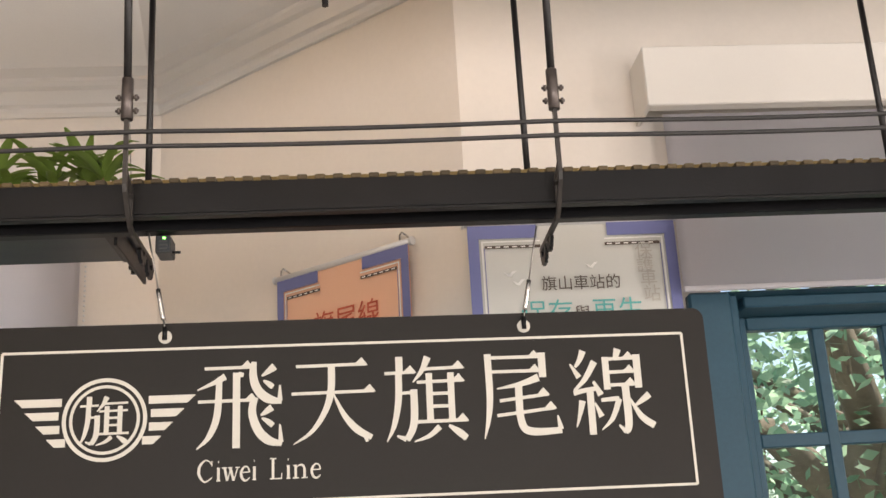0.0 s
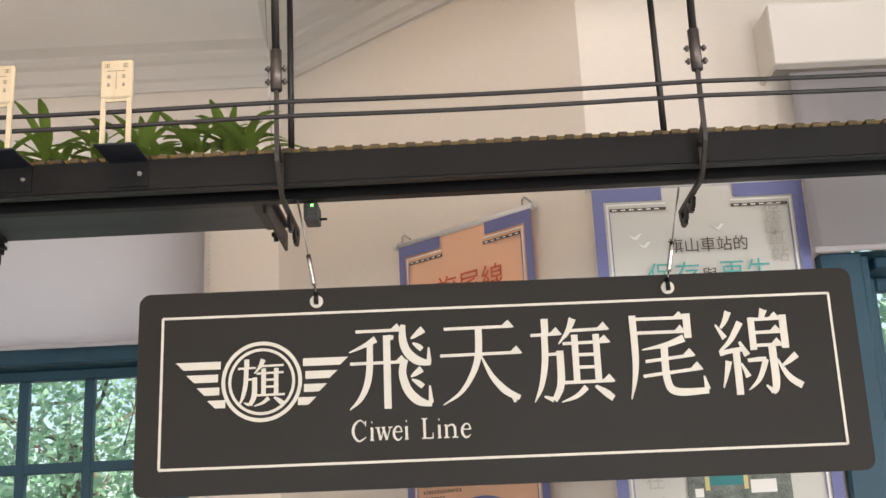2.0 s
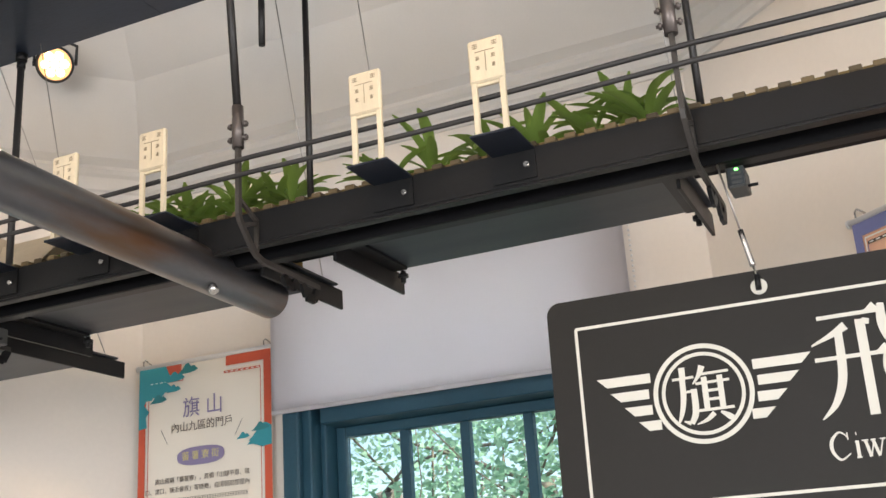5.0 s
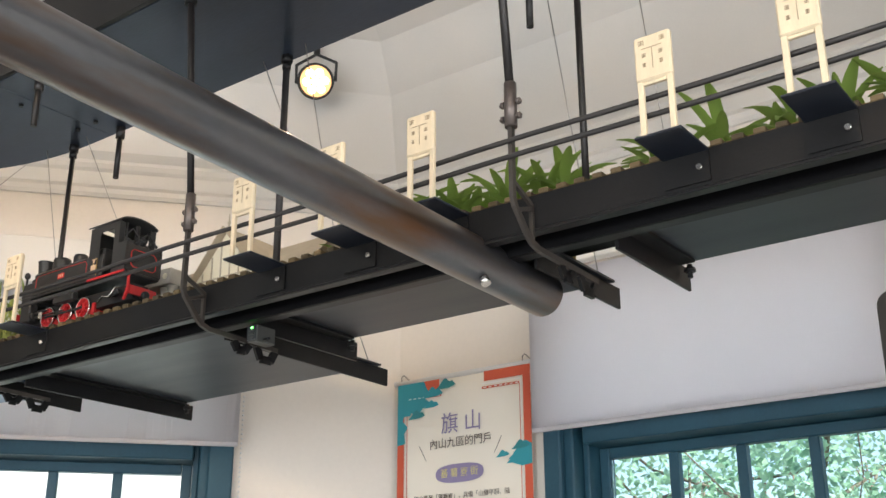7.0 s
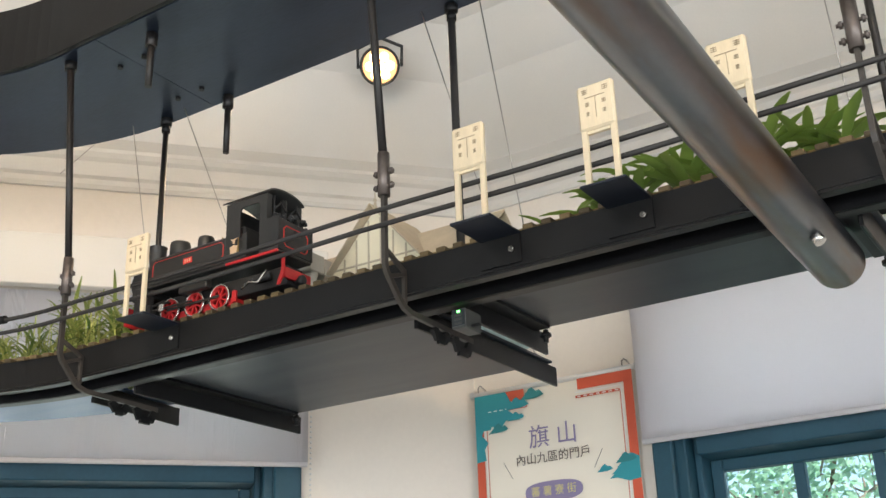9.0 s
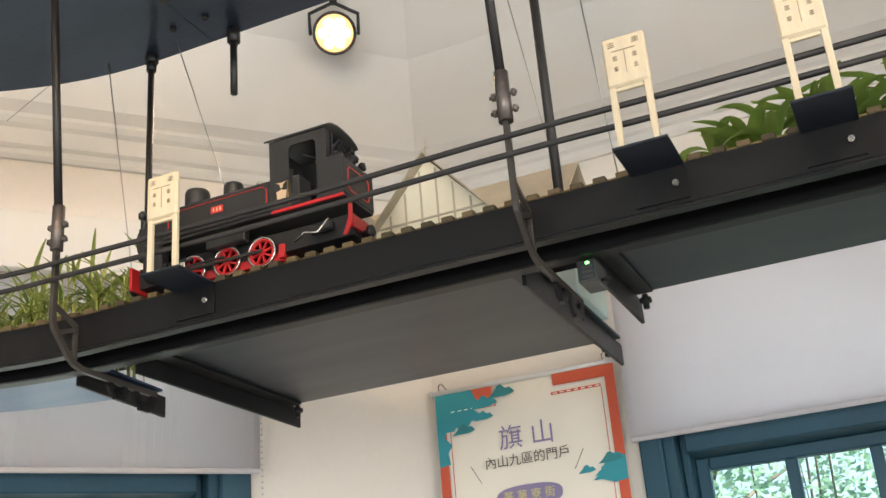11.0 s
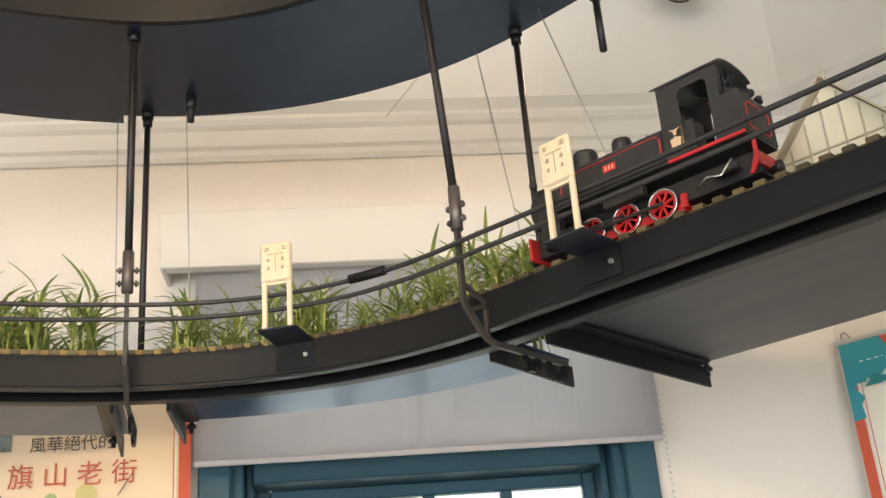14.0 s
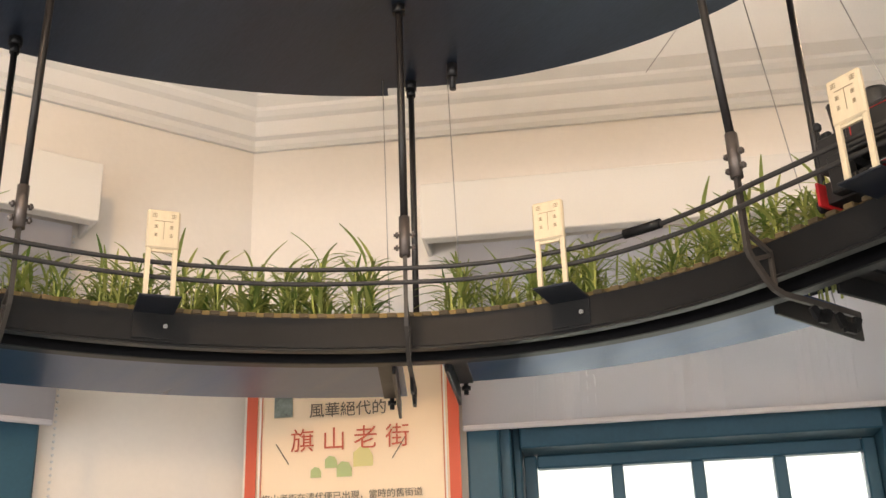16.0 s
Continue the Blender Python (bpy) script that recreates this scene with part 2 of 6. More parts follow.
def wall(name, a, b, holes=(), label="cream painted plaster wall", z0=0.0, z1=TOP):
    """A wall from a to b seen with the room on its right hand going a to b; holes: (s0, s1, z0, z1) along it."""
    a, b = Vector(a), Vector(b)
    d = (b - a)
    length = d.length
    m = Matrix.Translation((*a, 0)) @ Matrix.Rotation(math.atan2(d.y, d.x), 4, "Z")
    bm = bmesh.new()
    xs = sorted({0.0, length, *[h[0] for h in holes], *[h[1] for h in holes]})
    zs = sorted({z0, z1, *[h[2] for h in holes], *[h[3] for h in holes]})
    for x0, x1 in zip(xs, xs[1:]):
        for q0, q1 in zip(zs, zs[1:]):
            cx, cz = (x0 + x1) / 2, (q0 + q1) / 2
            if any(h[0] < cx < h[1] and h[2] < cz < h[3] for h in holes):
                continue
            box(bm, x0, x1, 0, TH, q0, q1)
    bmesh.ops.remove_doubles(bm, verts=bm.verts, dist=1e-5)
    bmesh.ops.transform(bm, matrix=m, verts=bm.verts)
    ob = part(name, bm, PLASTER)
    tagged(ob, label, "wall", kind="structure")
    return m, length


def on(a, b):
    d = Vector(b) - Vector(a)
    return Matrix.Translation((*a, 0)) @ Matrix.Rotation(math.atan2(d.y, d.x), 4, "Z"), d.length


HEAD, SILL, LIGHT = 2.47, 0.85, 2.92
mI, lI = on((IX, SY), CJI)
mJ, lJ = on(CJI, CJA)
mA, lA = on(CJA, CAO)
mO, lO = on(CAO, COB)
mB, lB = on(COB, (RX, BY))
J0, J1 = 0.678, 1.726
A0, A1 = 0.661, 1.735
B0, B1 = 0.63, 1.78
I0, I1 = lI - 1.60, lI - 0.64
wall("wall_west", (IX, SY), CJI, [(I0, I1, SILL, LIGHT)])
wall("wall_northwest", CJI, CJA, [(J0, J1, SILL, LIGHT)])
wall("wall_north", CJA, CAO, [(A0, A1, SILL, LIGHT)])
wall("wall_northeast", CAO, COB)
wall("wall_east_front", COB, (RX, BY), [(B0, B1, 0.02, LIGHT - 0.07)])
wall("wall_east", (RX, BY), (RX, SY), [(1.6, 3.0, SILL, HEAD), (3.6, 5.0, SILL, HEAD)])
wall("wall_south", (RX, SY), (IX, SY), [(1.5, 3.0, SILL, HEAD), (4.2, 5.7, SILL, HEAD)])
PLAN = [(IX, SY), tuple(CJI), tuple(CJA), tuple(CAO), tuple(COB), (RX, BY), (RX, SY)]


def slab(name, z0, z1, material, label, grow=0.2):
    bm = bmesh.new()
    cx, cy = -0.4, 0.3
    pts = [(x + math.copysign(grow, x - cx), y + math.copysign(grow, y - cy)) for x, y in PLAN]
    extrude(bm, pts, Matrix.Translation((0, 0, z0)), z1 - z0)
    return tagged(part(name, bm, material), label, name, kind="structure")


slab("floor", -0.12, 0.0, FLOOR, "speckled grey brown terrazzo floor")
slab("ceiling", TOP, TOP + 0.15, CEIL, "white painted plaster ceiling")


def cornice():
    """Stepped moulding along the walls with a sloping cove above it."""
    prof = [(0.0, CORN - 0.012), (0.012, CORN - 0.012), (0.02, CORN), (0.02, CORN + 0.018), (0.032, CORN + 0.026), (0.032, CORN + 0.075), (0.045, CORN + 0.085),
            (0.055, CORN + 0.10), (0.055, CORN + 0.112), (0.085, CORN + 0.135), (0.17, TOP - 0.2), (0.32, TOP - 0.06), (0.5, TOP), (0.0, TOP)]
    n = len(PLAN)
    bm = bmesh.new()
    rings = []
    for i in range(n):
        p, a, b = (Vector(PLAN[k % n]) for k in (i, i - 1, i + 1))
        na = Vector(((p - a).y, -(p - a).x)).normalized()
        nb = Vector(((b - p).y, -(b - p).x)).normalized()
        mi = (na + nb) / (1 + na.dot(nb))
        rings.append([bm.verts.new((p.x + mi.x * o, p.y + mi.y * o, z)) for o, z in prof])
    for i in range(n):
        a, b = rings[i], rings[(i + 1) % n]
        for k in range(len(prof)):
            bm.faces.new((a[k], b[k], b[(k + 1) % len(prof)], a[(k + 1) % len(prof)]))
    bmesh.ops.recalc_face_normals(bm, faces=bm.faces)
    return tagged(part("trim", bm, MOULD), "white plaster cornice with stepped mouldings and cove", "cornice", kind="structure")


cornice()


# ---------------------------------------------------------------- windows
def window(name, m, s0, s1, z0, z1, cols, label, door=False, c=0.095):
    """A teal timber window in the wall with frame m: casing on the wall face, deep jambs, sash with glazing bars."""
    w = empty(name, label, "door" if door else "window", kind="structure")
    drop = 0.03 if door else 0.075
    lz = (LIGHT - 0.07 if door else LIGHT)
    part("top_frame", bx(s0 + 0.001, s1 - 0.001, 0.11, 0.18, lz - 0.04, lz - 0.001, 0.004, m), TEAL, w)
    n = 3
    for k in range(n + 1):
        x = s0 + 0.02 + (s1 - s0 - 0.04) * k / n
        part("mullion", bx(x - 0.018, x + 0.018, 0.112, 0.178, z1 + 0.001, lz - 0.041, 0.003, m), TEAL, w)
    for k in range(n):
        x0, x1 = (s0 + 0.02 + (s1 - s0 - 0.04) * e / n for e in (k, k + 1))
        pane = part("pane", bx(x0 + 0.0185, x1 - 0.0185, 0.1445, 0.1475, z1 + 0.002, lz - 0.042, 0, m), GLASS, w)
        pane.visible_shadow = False
    part("casing", bx(s0 - c, s0 + 0.012, -0.035, -0.002, z0, z1, 0.006, m), TEAL, w)
    part("casing", bx(s1 - 0.012, s1 + c, -0.035, -0.002, z0, z1, 0.006, m), TEAL, w)
    part("transom", bx(s0 + 0.001, s1 - 0.001, -0.03, 0.2, z1 - 0.0005, z1 + 0.0005, 0, m), TEAL, w)
    for x0, x1, e in ((s0 + 0.001, s0 + 0.04, 0), (s0 + 0.041, s0 + 0.062, 0.06), (s1 - 0.04, s1 - 0.001, 0), (s1 - 0.062, s1 - 0.041, 0.06)):
        part("jamb", bx(x0, x1, -0.001 + e, 0.20, z0, z1 - 0.001, 0.004, m), TEAL, w)
    part("head", bx(s0 + 0.063, s1 - 0.063, 0.02, 0.20, z1 - drop, z1 - 0.001, 0.004, m), TEAL, w)
    if not door:
        part("window_sill", bx(s0 - c, s1 + c, -0.06, 0.20, z0 - 0.05, z0 - 0.001, 0.006, m), TEAL, w)
    x0, x1, zt, zb = s0 + 0.064, s1 - 0.064, z1 - drop - 0.002, z0 + 0.002
    y0, y1 = 0.125, 0.165
    part("stile", bx(x0, x0 + 0.035, y0, y1, zb, zt, 0.004, m), TEAL, w)
    part("stile", bx(x1 - 0.035, x1, y0, y1, zb, zt, 0.004, m), TEAL, w)
    ia, ib = x0 + 0.036, x1 - 0.036
    part("rail", bx(ia, ib, y0, y1, zt - 0.035, zt, 0.004, m), TEAL, w)
    part("rail", bx(ia, ib, y0, y1, zb, zb + (0.5 if door else 0.07), 0.004, m), TEAL, w)
    q, low = zt - 0.036, zb + (0.501 if door else 0.071)
    step = (ib - ia) / cols
    for k in range(1, cols):
        part("glazing_bar", bx(ia + k * step - 0.016, ia + k * step + 0.016, y0 + 0.002, y1 - 0.004, low, q, 0.003, m), TEAL, w)
    while q - 0.05 > low:
        bottom = max(q - 0.27, low)
        for k in range(cols):
            pane = part("pane", bx(ia + k * step + 0.012 * (k > 0), ia + (k + 1) * step - 0.012 * (k < cols - 1), 0.1445, 0.1475, bottom - 0.003, q + 0.003, 0, m), GLASS, w)
            pane.visible_shadow = False
        if bottom > low:
            part("glazing_bar", bx(ia, ib, y0 + 0.004, y1 - 0.006, bottom - 0.034, bottom, 0.003, m), TEAL, w)
        q = bottom - 0.034
    return w


window("window_1", mJ, J0, J1, SILL, HEAD, 4, "dark teal painted timber window with small panes", c=0.072)
window("window_2", mA, A0, A1, SILL, HEAD, 4, "dark teal painted timber window with small panes before trees", c=0.05)
window("window_3", mI, I0, I1, SILL, HEAD, 4, "dark teal painted timber window with small panes")
window("door_1", mB, B0, B1, 0.02, 2.41, 5, "dark teal painted glazed timber door with small panes", door=True)


def blind(m, s0, s1, z0, z1, label, off=0.085):
    b = empty("roller_blind", label, "blind")
    bm = bmesh.new()
    n = 60
    f = [(bm.verts.new((0, 0, 0)), bm.verts.new((0, 0, 0))) for _ in range(n + 1)]
    for i, (lo, hi) in enumerate(f):
        x = s0 + (s1 - s0) * i / n
        rip = 0.0035 * noise.noise((x * 5.0, 3.1, s0)) + 0.003 * math.sin(x * 19 + s0)
        lo.co, hi.co = (x, -off + rip, z0), (x, -off + rip * 0.4, z1)
    for a, c in zip(f, f[1:]):
        bm.faces.new((a[0], c[0], c[1], a[1])).smooth = True
    bmesh.ops.solidify(bm, geom=bm.faces[:], thickness=0.002)
    bmesh.ops.transform(bm, matrix=m, verts=bm.verts)
    part("fabric", bm, BLIND, b)
    part("bottom_bar", bx(s0, s1, -off - 0.006, -off + 0.006, z0 - 0.010, z0 + 0.004, 0.003, m), BLIND, b)
    bm = bmesh.new()
    for k in range(90):
        bmesh.ops.create_icosphere(bm, subdivisions=1, radius=0.004, matrix=m @ Matrix.Translation((s1 + 0.012, -off + 0.02, 2.92 - k * 0.016)))
    part("bead_chain", bm, ALU, b)
    return b


def pelmet(m, s0, s1, z0, z1, depth=0.14):
    g = empty("blind_box", "white painted boxed pelmet above a roller blind", "pelmet")
    part("front_panel", bx(s0, s1, -depth, -depth + 0.012, z0, z1, 0.003, m), BOXW, g)
    for a, b in ((s0 + 0.001, s0 + 0.013), (s1 - 0.013, s1 - 0.001)):
        part("end_panel", bx(a, b, -depth + 0.0125, -0.002, z0 + 0.001, z1 - 0.001, 0.002, m), BOXW, g)
    part("top_panel", bx(s0 + 0.0135, s1 - 0.0135, -depth + 0.0125, -0.002, z1 - 0.013, z1 - 0.001, 0, m), BOXW, g)
    part("bottom_panel", bx(s0 + 0.0135, s1 - 0.0135, -depth + 0.0125, -0.1, z0 + 0.001, z0 + 0.012, 0, m), BOXW, g)
    return g


for m, s0, s1, bt, lab in ((mJ, 0.603, 1.808, 2.94, "grey white fabric roller blind, half lowered"), (mA, 0.606, 1.843, 2.94, "grey white fabric roller blind, half lowered, lit from behind"),
                           (mI, I0 - 0.1, lI - 0.53, 2.94, "grey white fabric roller blind, half lowered"), (mB, 0.51, 1.9, 2.87, "grey blue shaded fabric roller blind above a door")):
    blind(m, s0, s1, 2.435 if m is not mB else 2.41, bt, lab)
    pelmet(m, s0 - (0.088 if m is mJ else 0.05), s1 + 0.05, bt + 0.002, bt + 0.165)


for x in (1.35, -1.35):
    window_light("skylight_south", (x, SY - 0.1, 1.7), (x, 2, 2.0), 1.4, 1.5, 52)
for y in (0.65, -1.35):
    window_light("skylight_east", (RX + 0.1, y, 1.7), (-2, y, 2.0), 1.4, 1.5, 34)

# added lamp, hidden behind the north blind to brighten its fabric
window_light("blind_backlight_north", mA @ Vector((1.198, 0.26, 2.70)), mA @ Vector((1.198, -1, 2.70)), 1.1, 0.38, 3.3, (1.0, 0.93, 0.94))

# the same kind of added, unseen lamp behind the northwest blind
window_light("blind_backlight_northwest", mJ @ Vector((1.2, 0.26, 2.70)), mJ @ Vector((1.2, -1, 2.70)), 1.05, 0.38, 1.2, (1.0, 0.96, 0.94))

# ---------------------------------------------------------------- the hanging railway
X0, CX, CY, R = 1.6, -2.7, 1.36, 0.695
LINE = X0 - CX
BEND, R2 = radians(145), 1.12
OPEN = LINE + R * (BEND - math.pi / 2)
CX2, CY2 = CX + (R - R2) * math.cos(BEND), CY + (R - R2) * math.sin(BEND)
END = OPEN + 0.95


def heading(s):
    """How far the line has turned at s: a quarter bend, then a wider one."""
    if s <= LINE:
        return 0.0
    return (s - LINE) / R if s <= OPEN else BEND - math.pi / 2 + (s - OPEN) / R2


def at(s, off=0.0, z=0.0):
    """Place on the line at s metres from its east end; off: outward from the inner face."""
    if s <= LINE:
        return Vector((X0 - s, CY + R + off, z))
    a = math.pi / 2 + heading(s)
    cx, cy, r = (CX, CY, R) if s <= OPEN else (CX2, CY2, R2)
    return Vector((cx + (r + off) * math.cos(a), cy + (r + off) * math.sin(a), z))


def pose_at(s, off=0.0, z=0.0):
    """Frame on the line: x along it to the east, y outward."""
    return Matrix.Translation(at(s, off, z)) @ Matrix.Rotation(heading(s), 4, "Z")


def sx(x):
    return X0 - x


def sa(deg):
    """Place along the line that lies in the direction deg from the centre of the bend."""
    if radians(deg) <= BEND:
        return LINE + R * radians(deg - 90)
    lo, hi = OPEN, END
    for _ in range(30):
        mid = (lo + hi) / 2
        p = at(mid)
        if math.atan2(p.y - CY, p.x - CX) % (2 * math.pi) < radians(deg):
            lo = mid
        else:
            hi = mid
    return lo


def stops(a, b, fine=0.04, coarse=0.25):
    out, s = [a], a
    while s < b - 1e-6:
        s = min(b, s + (coarse if s + coarse < LINE else fine))
        out.append(s)
    return out


def sweep(outline, a, b, bm=None):
    """A closed section (off, z) run along the line from a to b."""
    bm = bm or bmesh.new()
    rings = [[bm.verts.new(at(s, o, z)) for o, z in outline] for s in stops(a, b)]
    n = len(outline)
    new_faces = []
    for p, q in zip(rings, rings[1:]):
        for k in range(n):
            new_faces.append(bm.faces.new((p[k], p[(k + 1) % n], q[(k + 1) % n], q[k])))
    new_faces += [bm.faces.new(rings[0][::-1]), bm.faces.new(rings[-1])]
    bmesh.ops.recalc_face_normals(bm, faces=new_faces)
    return bm


def rect(o0, o1, z0, z1):
    return [(o0, z0), (o1, z0), (o1, z1), (o0, z1)]


def viaduct():
    v = empty("railway_beam", "black steel girder carrying the model railway below the ceiling", "girder")
    part("web", sweep(rect(0, 0.007, 2.370, 2.4235), 0, END), STEEL, v)
    part("bottom_lip", sweep([(-0.004, 2.363), (0.014, 2.363), (0.014, 2.3695), (-0.001, 2.3695), (-0.004, 2.367)], 0, END), STEEL, v)
    part("inner_web", sweep(rect(0.06, 0.066, 2.360, 2.412), 0, END), RECESS_SHADE, v)
    part("inner_flange", sweep(rect(0.067, 0.09, 2.360, 2.364), 0, END), STEEL, v)
    part("deck", sweep(rect(0.0072, 0.255, 2.4165, 2.4215), 0, END), RECESS_SHADE, v)
    return v


viaduct()

TRACK_OFF, RAIL_TOP = 0.065, 2.445
track = empty("railway_track", "model railway track with brown sleepers and brass rails", "track")
for o in (-0.0235, 0.0225):
    c = TRACK_OFF + o
    part("rail", sweep([(c - 0.003, 2.432), (c + 0.003, 2.432), (c + 0.0008, 2.435), (c + 0.0013, RAIL_TOP), (c - 0.0013, RAIL_TOP), (c - 0.0008, 2.435)], 0, END), RAIL, track)
sleeper_mesh = None


def shelf(a, b, out):
    """A blue black sheet shelf behind the girder, with angle brackets across both ends."""
    sh = empty("scenery_shelf", "blue black sheet metal shelf hung behind the railway", "shelf", group="shelves along the railway")
    # straight shelves take the dim copy, curved ones the painted blue sheen
    part("sheet", sweep(rect(0.03, out, 2.388, 2.392), a, b), SHELF_DIM if a < LINE - 0.01 else SHELF, sh)
    for s, d in ((a + 0.012, 1), (b - 0.012, -1)):
        m = pose_at(s)
        tip = out + 0.035
        bm = bx(-0.003, 0.003, 0.1, tip, 2.349, 2.3875, 0.001, m)
        box(bm, 0.004 if d < 0 else -0.032, 0.032 if d < 0 else -0.004, 0.1, out - 0.01, 2.382, 2.3875, 0, m)
        part("bracket", bm, STEEL, sh)
        bm = rd(m @ Vector((-d * 0.016, out + 0.004, 2.362)), m @ Vector((-d * 0.016, out + 0.004, 2.385)), 0.005, n=8)
        rod(bm, m @ Vector((-d * 0.016, out + 0.004, 2.372)), m @ Vector((-d * 0.016, out + 0.004, 2.379)), 0.010, n=6)
        part("bolt", bm, STEEL, sh)
        part("stay_wire", tube(bmesh.new(), [m @ Vector((-d * 0.016, out - 0.002, 2.386)), m @ Vector((-d * 0.016, 0.17, 3.002))], 0.0011, 5), WIRE, sh, "thin steel stay wire")
    return sh


PZ = 3.003
shelf(sx(-0.56), sx(-1.165), 0.325)
shelf(sx(-1.285), sx(-1.925), 0.345)
shelf(sx(-1.995), sx(-2.68), 0.56)
shelf(sa(95), sa(140.5), 0.325)
shelf(sa(145.5), END - 0.02, 0.42)


# upper level
def upper():
    u = empty("upper_platform", "blue black curved sheet platform of the upper railway level", "platform")
    cuts = [0, sx(-1.6), sx(-2.595), sa(148), END]
    for k, (a, b) in enumerate(zip(cuts, cuts[1:])):
        last = k == 3
        part("sheet", sweep(rect(-0.124, 0.245 if last else 0.205, PZ + 0.0045 * last, PZ + 0.004 + 0.0045 * last), a - 0.012 if last else a + 0.0006, b - 0.0006), SHEET, u)
    part("web", sweep(rect(-0.136, -0.126, PZ + 0.001, PZ + 0.15), 0, END), STEEL, u)
    part("bottom_flange", sweep(rect(-0.1255, -0.06, PZ + 0.006, PZ + 0.014), 0, END), STEEL, u)
    part("back_web", sweep(rect(0.15, 0.156, PZ + 0.006, PZ + 0.11), 0, END), STEEL, u)
    for x, o in ((-2.56, 0.13), (-2.63, 0.13), (-2.56, -0.03), (-2.63, -0.03)):
        p = pose_at(sx(x), o, PZ)
        part("bolt", rd(p @ Vector((0, 0, -0.007)), p @ Vector((0, 0, -0.0005)), 0.006, n=6), STEEL, u)
    return u


upper()


def hanger(s, top=3.0025):
    """Front hanger: rod, bolted sleeve, bent flat bar that hooks under the girder, with gusset."""
    m = pose_at(s)
    h = empty("hanger", "dark steel hanger rod with a bolted sleeve and hooked bracket", "hanger", group="hangers of the railway")
    o = -0.055
    part("rod", rd(m @ Vector((0, o, 2.575)), m @ Vector((0, o - 0.042, top)), 0.0068), ROD, h)
    part("top_nut", rd(m @ Vector((0, o - 0.041, top - 0.018)), m @ Vector((0, o - 0.042, top)), 0.013, n=6), STEEL, h)
    bm = bmesh.new()
    rod(bm, m @ Vector((0, o, 2.516)), m @ Vector((0, o, 2.59)), 0.0098, n=14)
    for q in (2.532, 2.556):
        rod(bm, m @ Vector((-0.019, o, q)), m @ Vector((0.019, o, q)), 0.0028, n=8)
        for e in (-0.0155, 0.0125):
            rod(bm, m @ Vector((e, o, q)), m @ Vector((e + 0.004, o, q)), 0.006, n=6)
    part("sleeve", bm, SLEEVE, h, "brown grey bolted sleeve")
    line = [(o, 2.53), (o, 2.402), (o + 0.004, 2.392), (o + 0.036, 2.356), (o + 0.048, 2.347), (0.012, 2.341), (0.19, 2.337)]
    bm = bmesh.new()
    prev = None
    for i, (a, z) in enumerate(line):
        d0 = Vector(line[max(i - 1, 0)]) - Vector(line[min(i + 1, len(line) - 1)])
        nrm = Vector((-d0.y, d0.x)).normalized() * 0.0046
        wdt = 0.0035
        ring = [bm.verts.new(m @ Vector((sx_, a + e * nrm.x, z + e * nrm.y))) for sx_, e in ((-wdt, -1), (wdt, -1), (wdt, 1), (-wdt, 1))]
        if prev:
            for k in range(4):
                bm.faces.new((prev[k], prev[(k + 1) % 4], ring[(k + 1) % 4], ring[k]))
        else:
            bm.faces.new(ring)
        prev = ring
    bm.faces.new(prev[::-1])
    bmesh.ops.recalc_face_normals(bm, faces=bm.faces)
    part("hook", bm, HOOK, h)
    # gusset: a light triangle between the hook and the web
    bm = bmesh.new()
    for a, b in (((-0.055, 2.428), (-0.004, 2.404)), ((-0.006, 2.404), (-0.006, 2.352)), ((-0.048, 2.385), (-0.006, 2.400))):
        p, q = m @ Vector((0.001, *a)), m @ Vector((0.001, *b))
        d = (q - p).normalized()
        box(bm, -0.003, 0.003, -0.0032, 0.0032, 0, (q - p).length, 0, Matrix.Translation(p) @ d.to_track_quat("Z", "Y").to_matrix().to_4x4())
    part("gusset", bm, HOOK, h)
    for y0, y1, z1 in ((0.075, 0.115, 2.318), (0.135, 0.185, 2.312)):
        bm = bmesh.new()
        for a, b in (((y0, 2.334), (y0 + 0.012, z1)), ((y0 + 0.012, z1), (y1 - 0.012, z1)), ((y1 - 0.012, z1), (y1, 2.334))):
            p, q = m @ Vector((0, *a)), m @ Vector((0, *b))
            box(bm, -0.008, 0.008, -0.003, 0.003, 0, (q - p).length, 0, Matrix.Translation(p) @ (q - p).to_track_quat("Z", "X").to_matrix().to_4x4())
        part("clamp", bm, STEEL, h)
    return h


for s in (sx(0.91), sx(0.19), sx(-0.525), sx(-1.237), sx(-1.955), sx(-2.70), sa(144), sa(196)):
    hanger(s)


def back_rod(s, off=0.185, taped=False):
    m = pose_at(s)
    h = empty("back_rod", "dark threaded steel rod behind the track" if not taped else "steel rod wrapped in glossy black cable tape", "rod", group="back rods of the railway")
    part("rod", rd(m @ Vector((0, off, 2.4215)), m @ Vector((0, off, PZ - 0.0005)), 0.0062 if not taped else 0.0075, n=10), ROD if not taped else CABLE, h)
    bm = rd(m @ Vector((0, off, 2.425)), m @ Vector((0, off, 2.475)), 0.0095, n=10)
    rod(bm, m @ Vector((0, off, 2.4217)), m @ Vector((0, off, 2.430)), 0.014, n=6)
    part("nut", bm, STEEL, h)
    bm = rd(m @ Vector((0, off, PZ - 0.018)), m @ Vector((0, off, PZ - 0.0005)), 0.013, n=6)
    rod(bm, m @ Vector((0, off, PZ - 0.035)), m @ Vector((0, off, PZ - 0.02)), 0.0095, n=10)
    part("top_nut", bm, STEEL, h)
    return h


for s, t in ((sx(0.89), 0), (sx(0.175), 0), (sx(-0.535), 0), (sx(-1.245), 0), (sx(-1.965), 1), (sx(-2.717), 0), (sa(143.6), 0), (sa(196), 0)):
    back_rod(s, taped=bool(t))


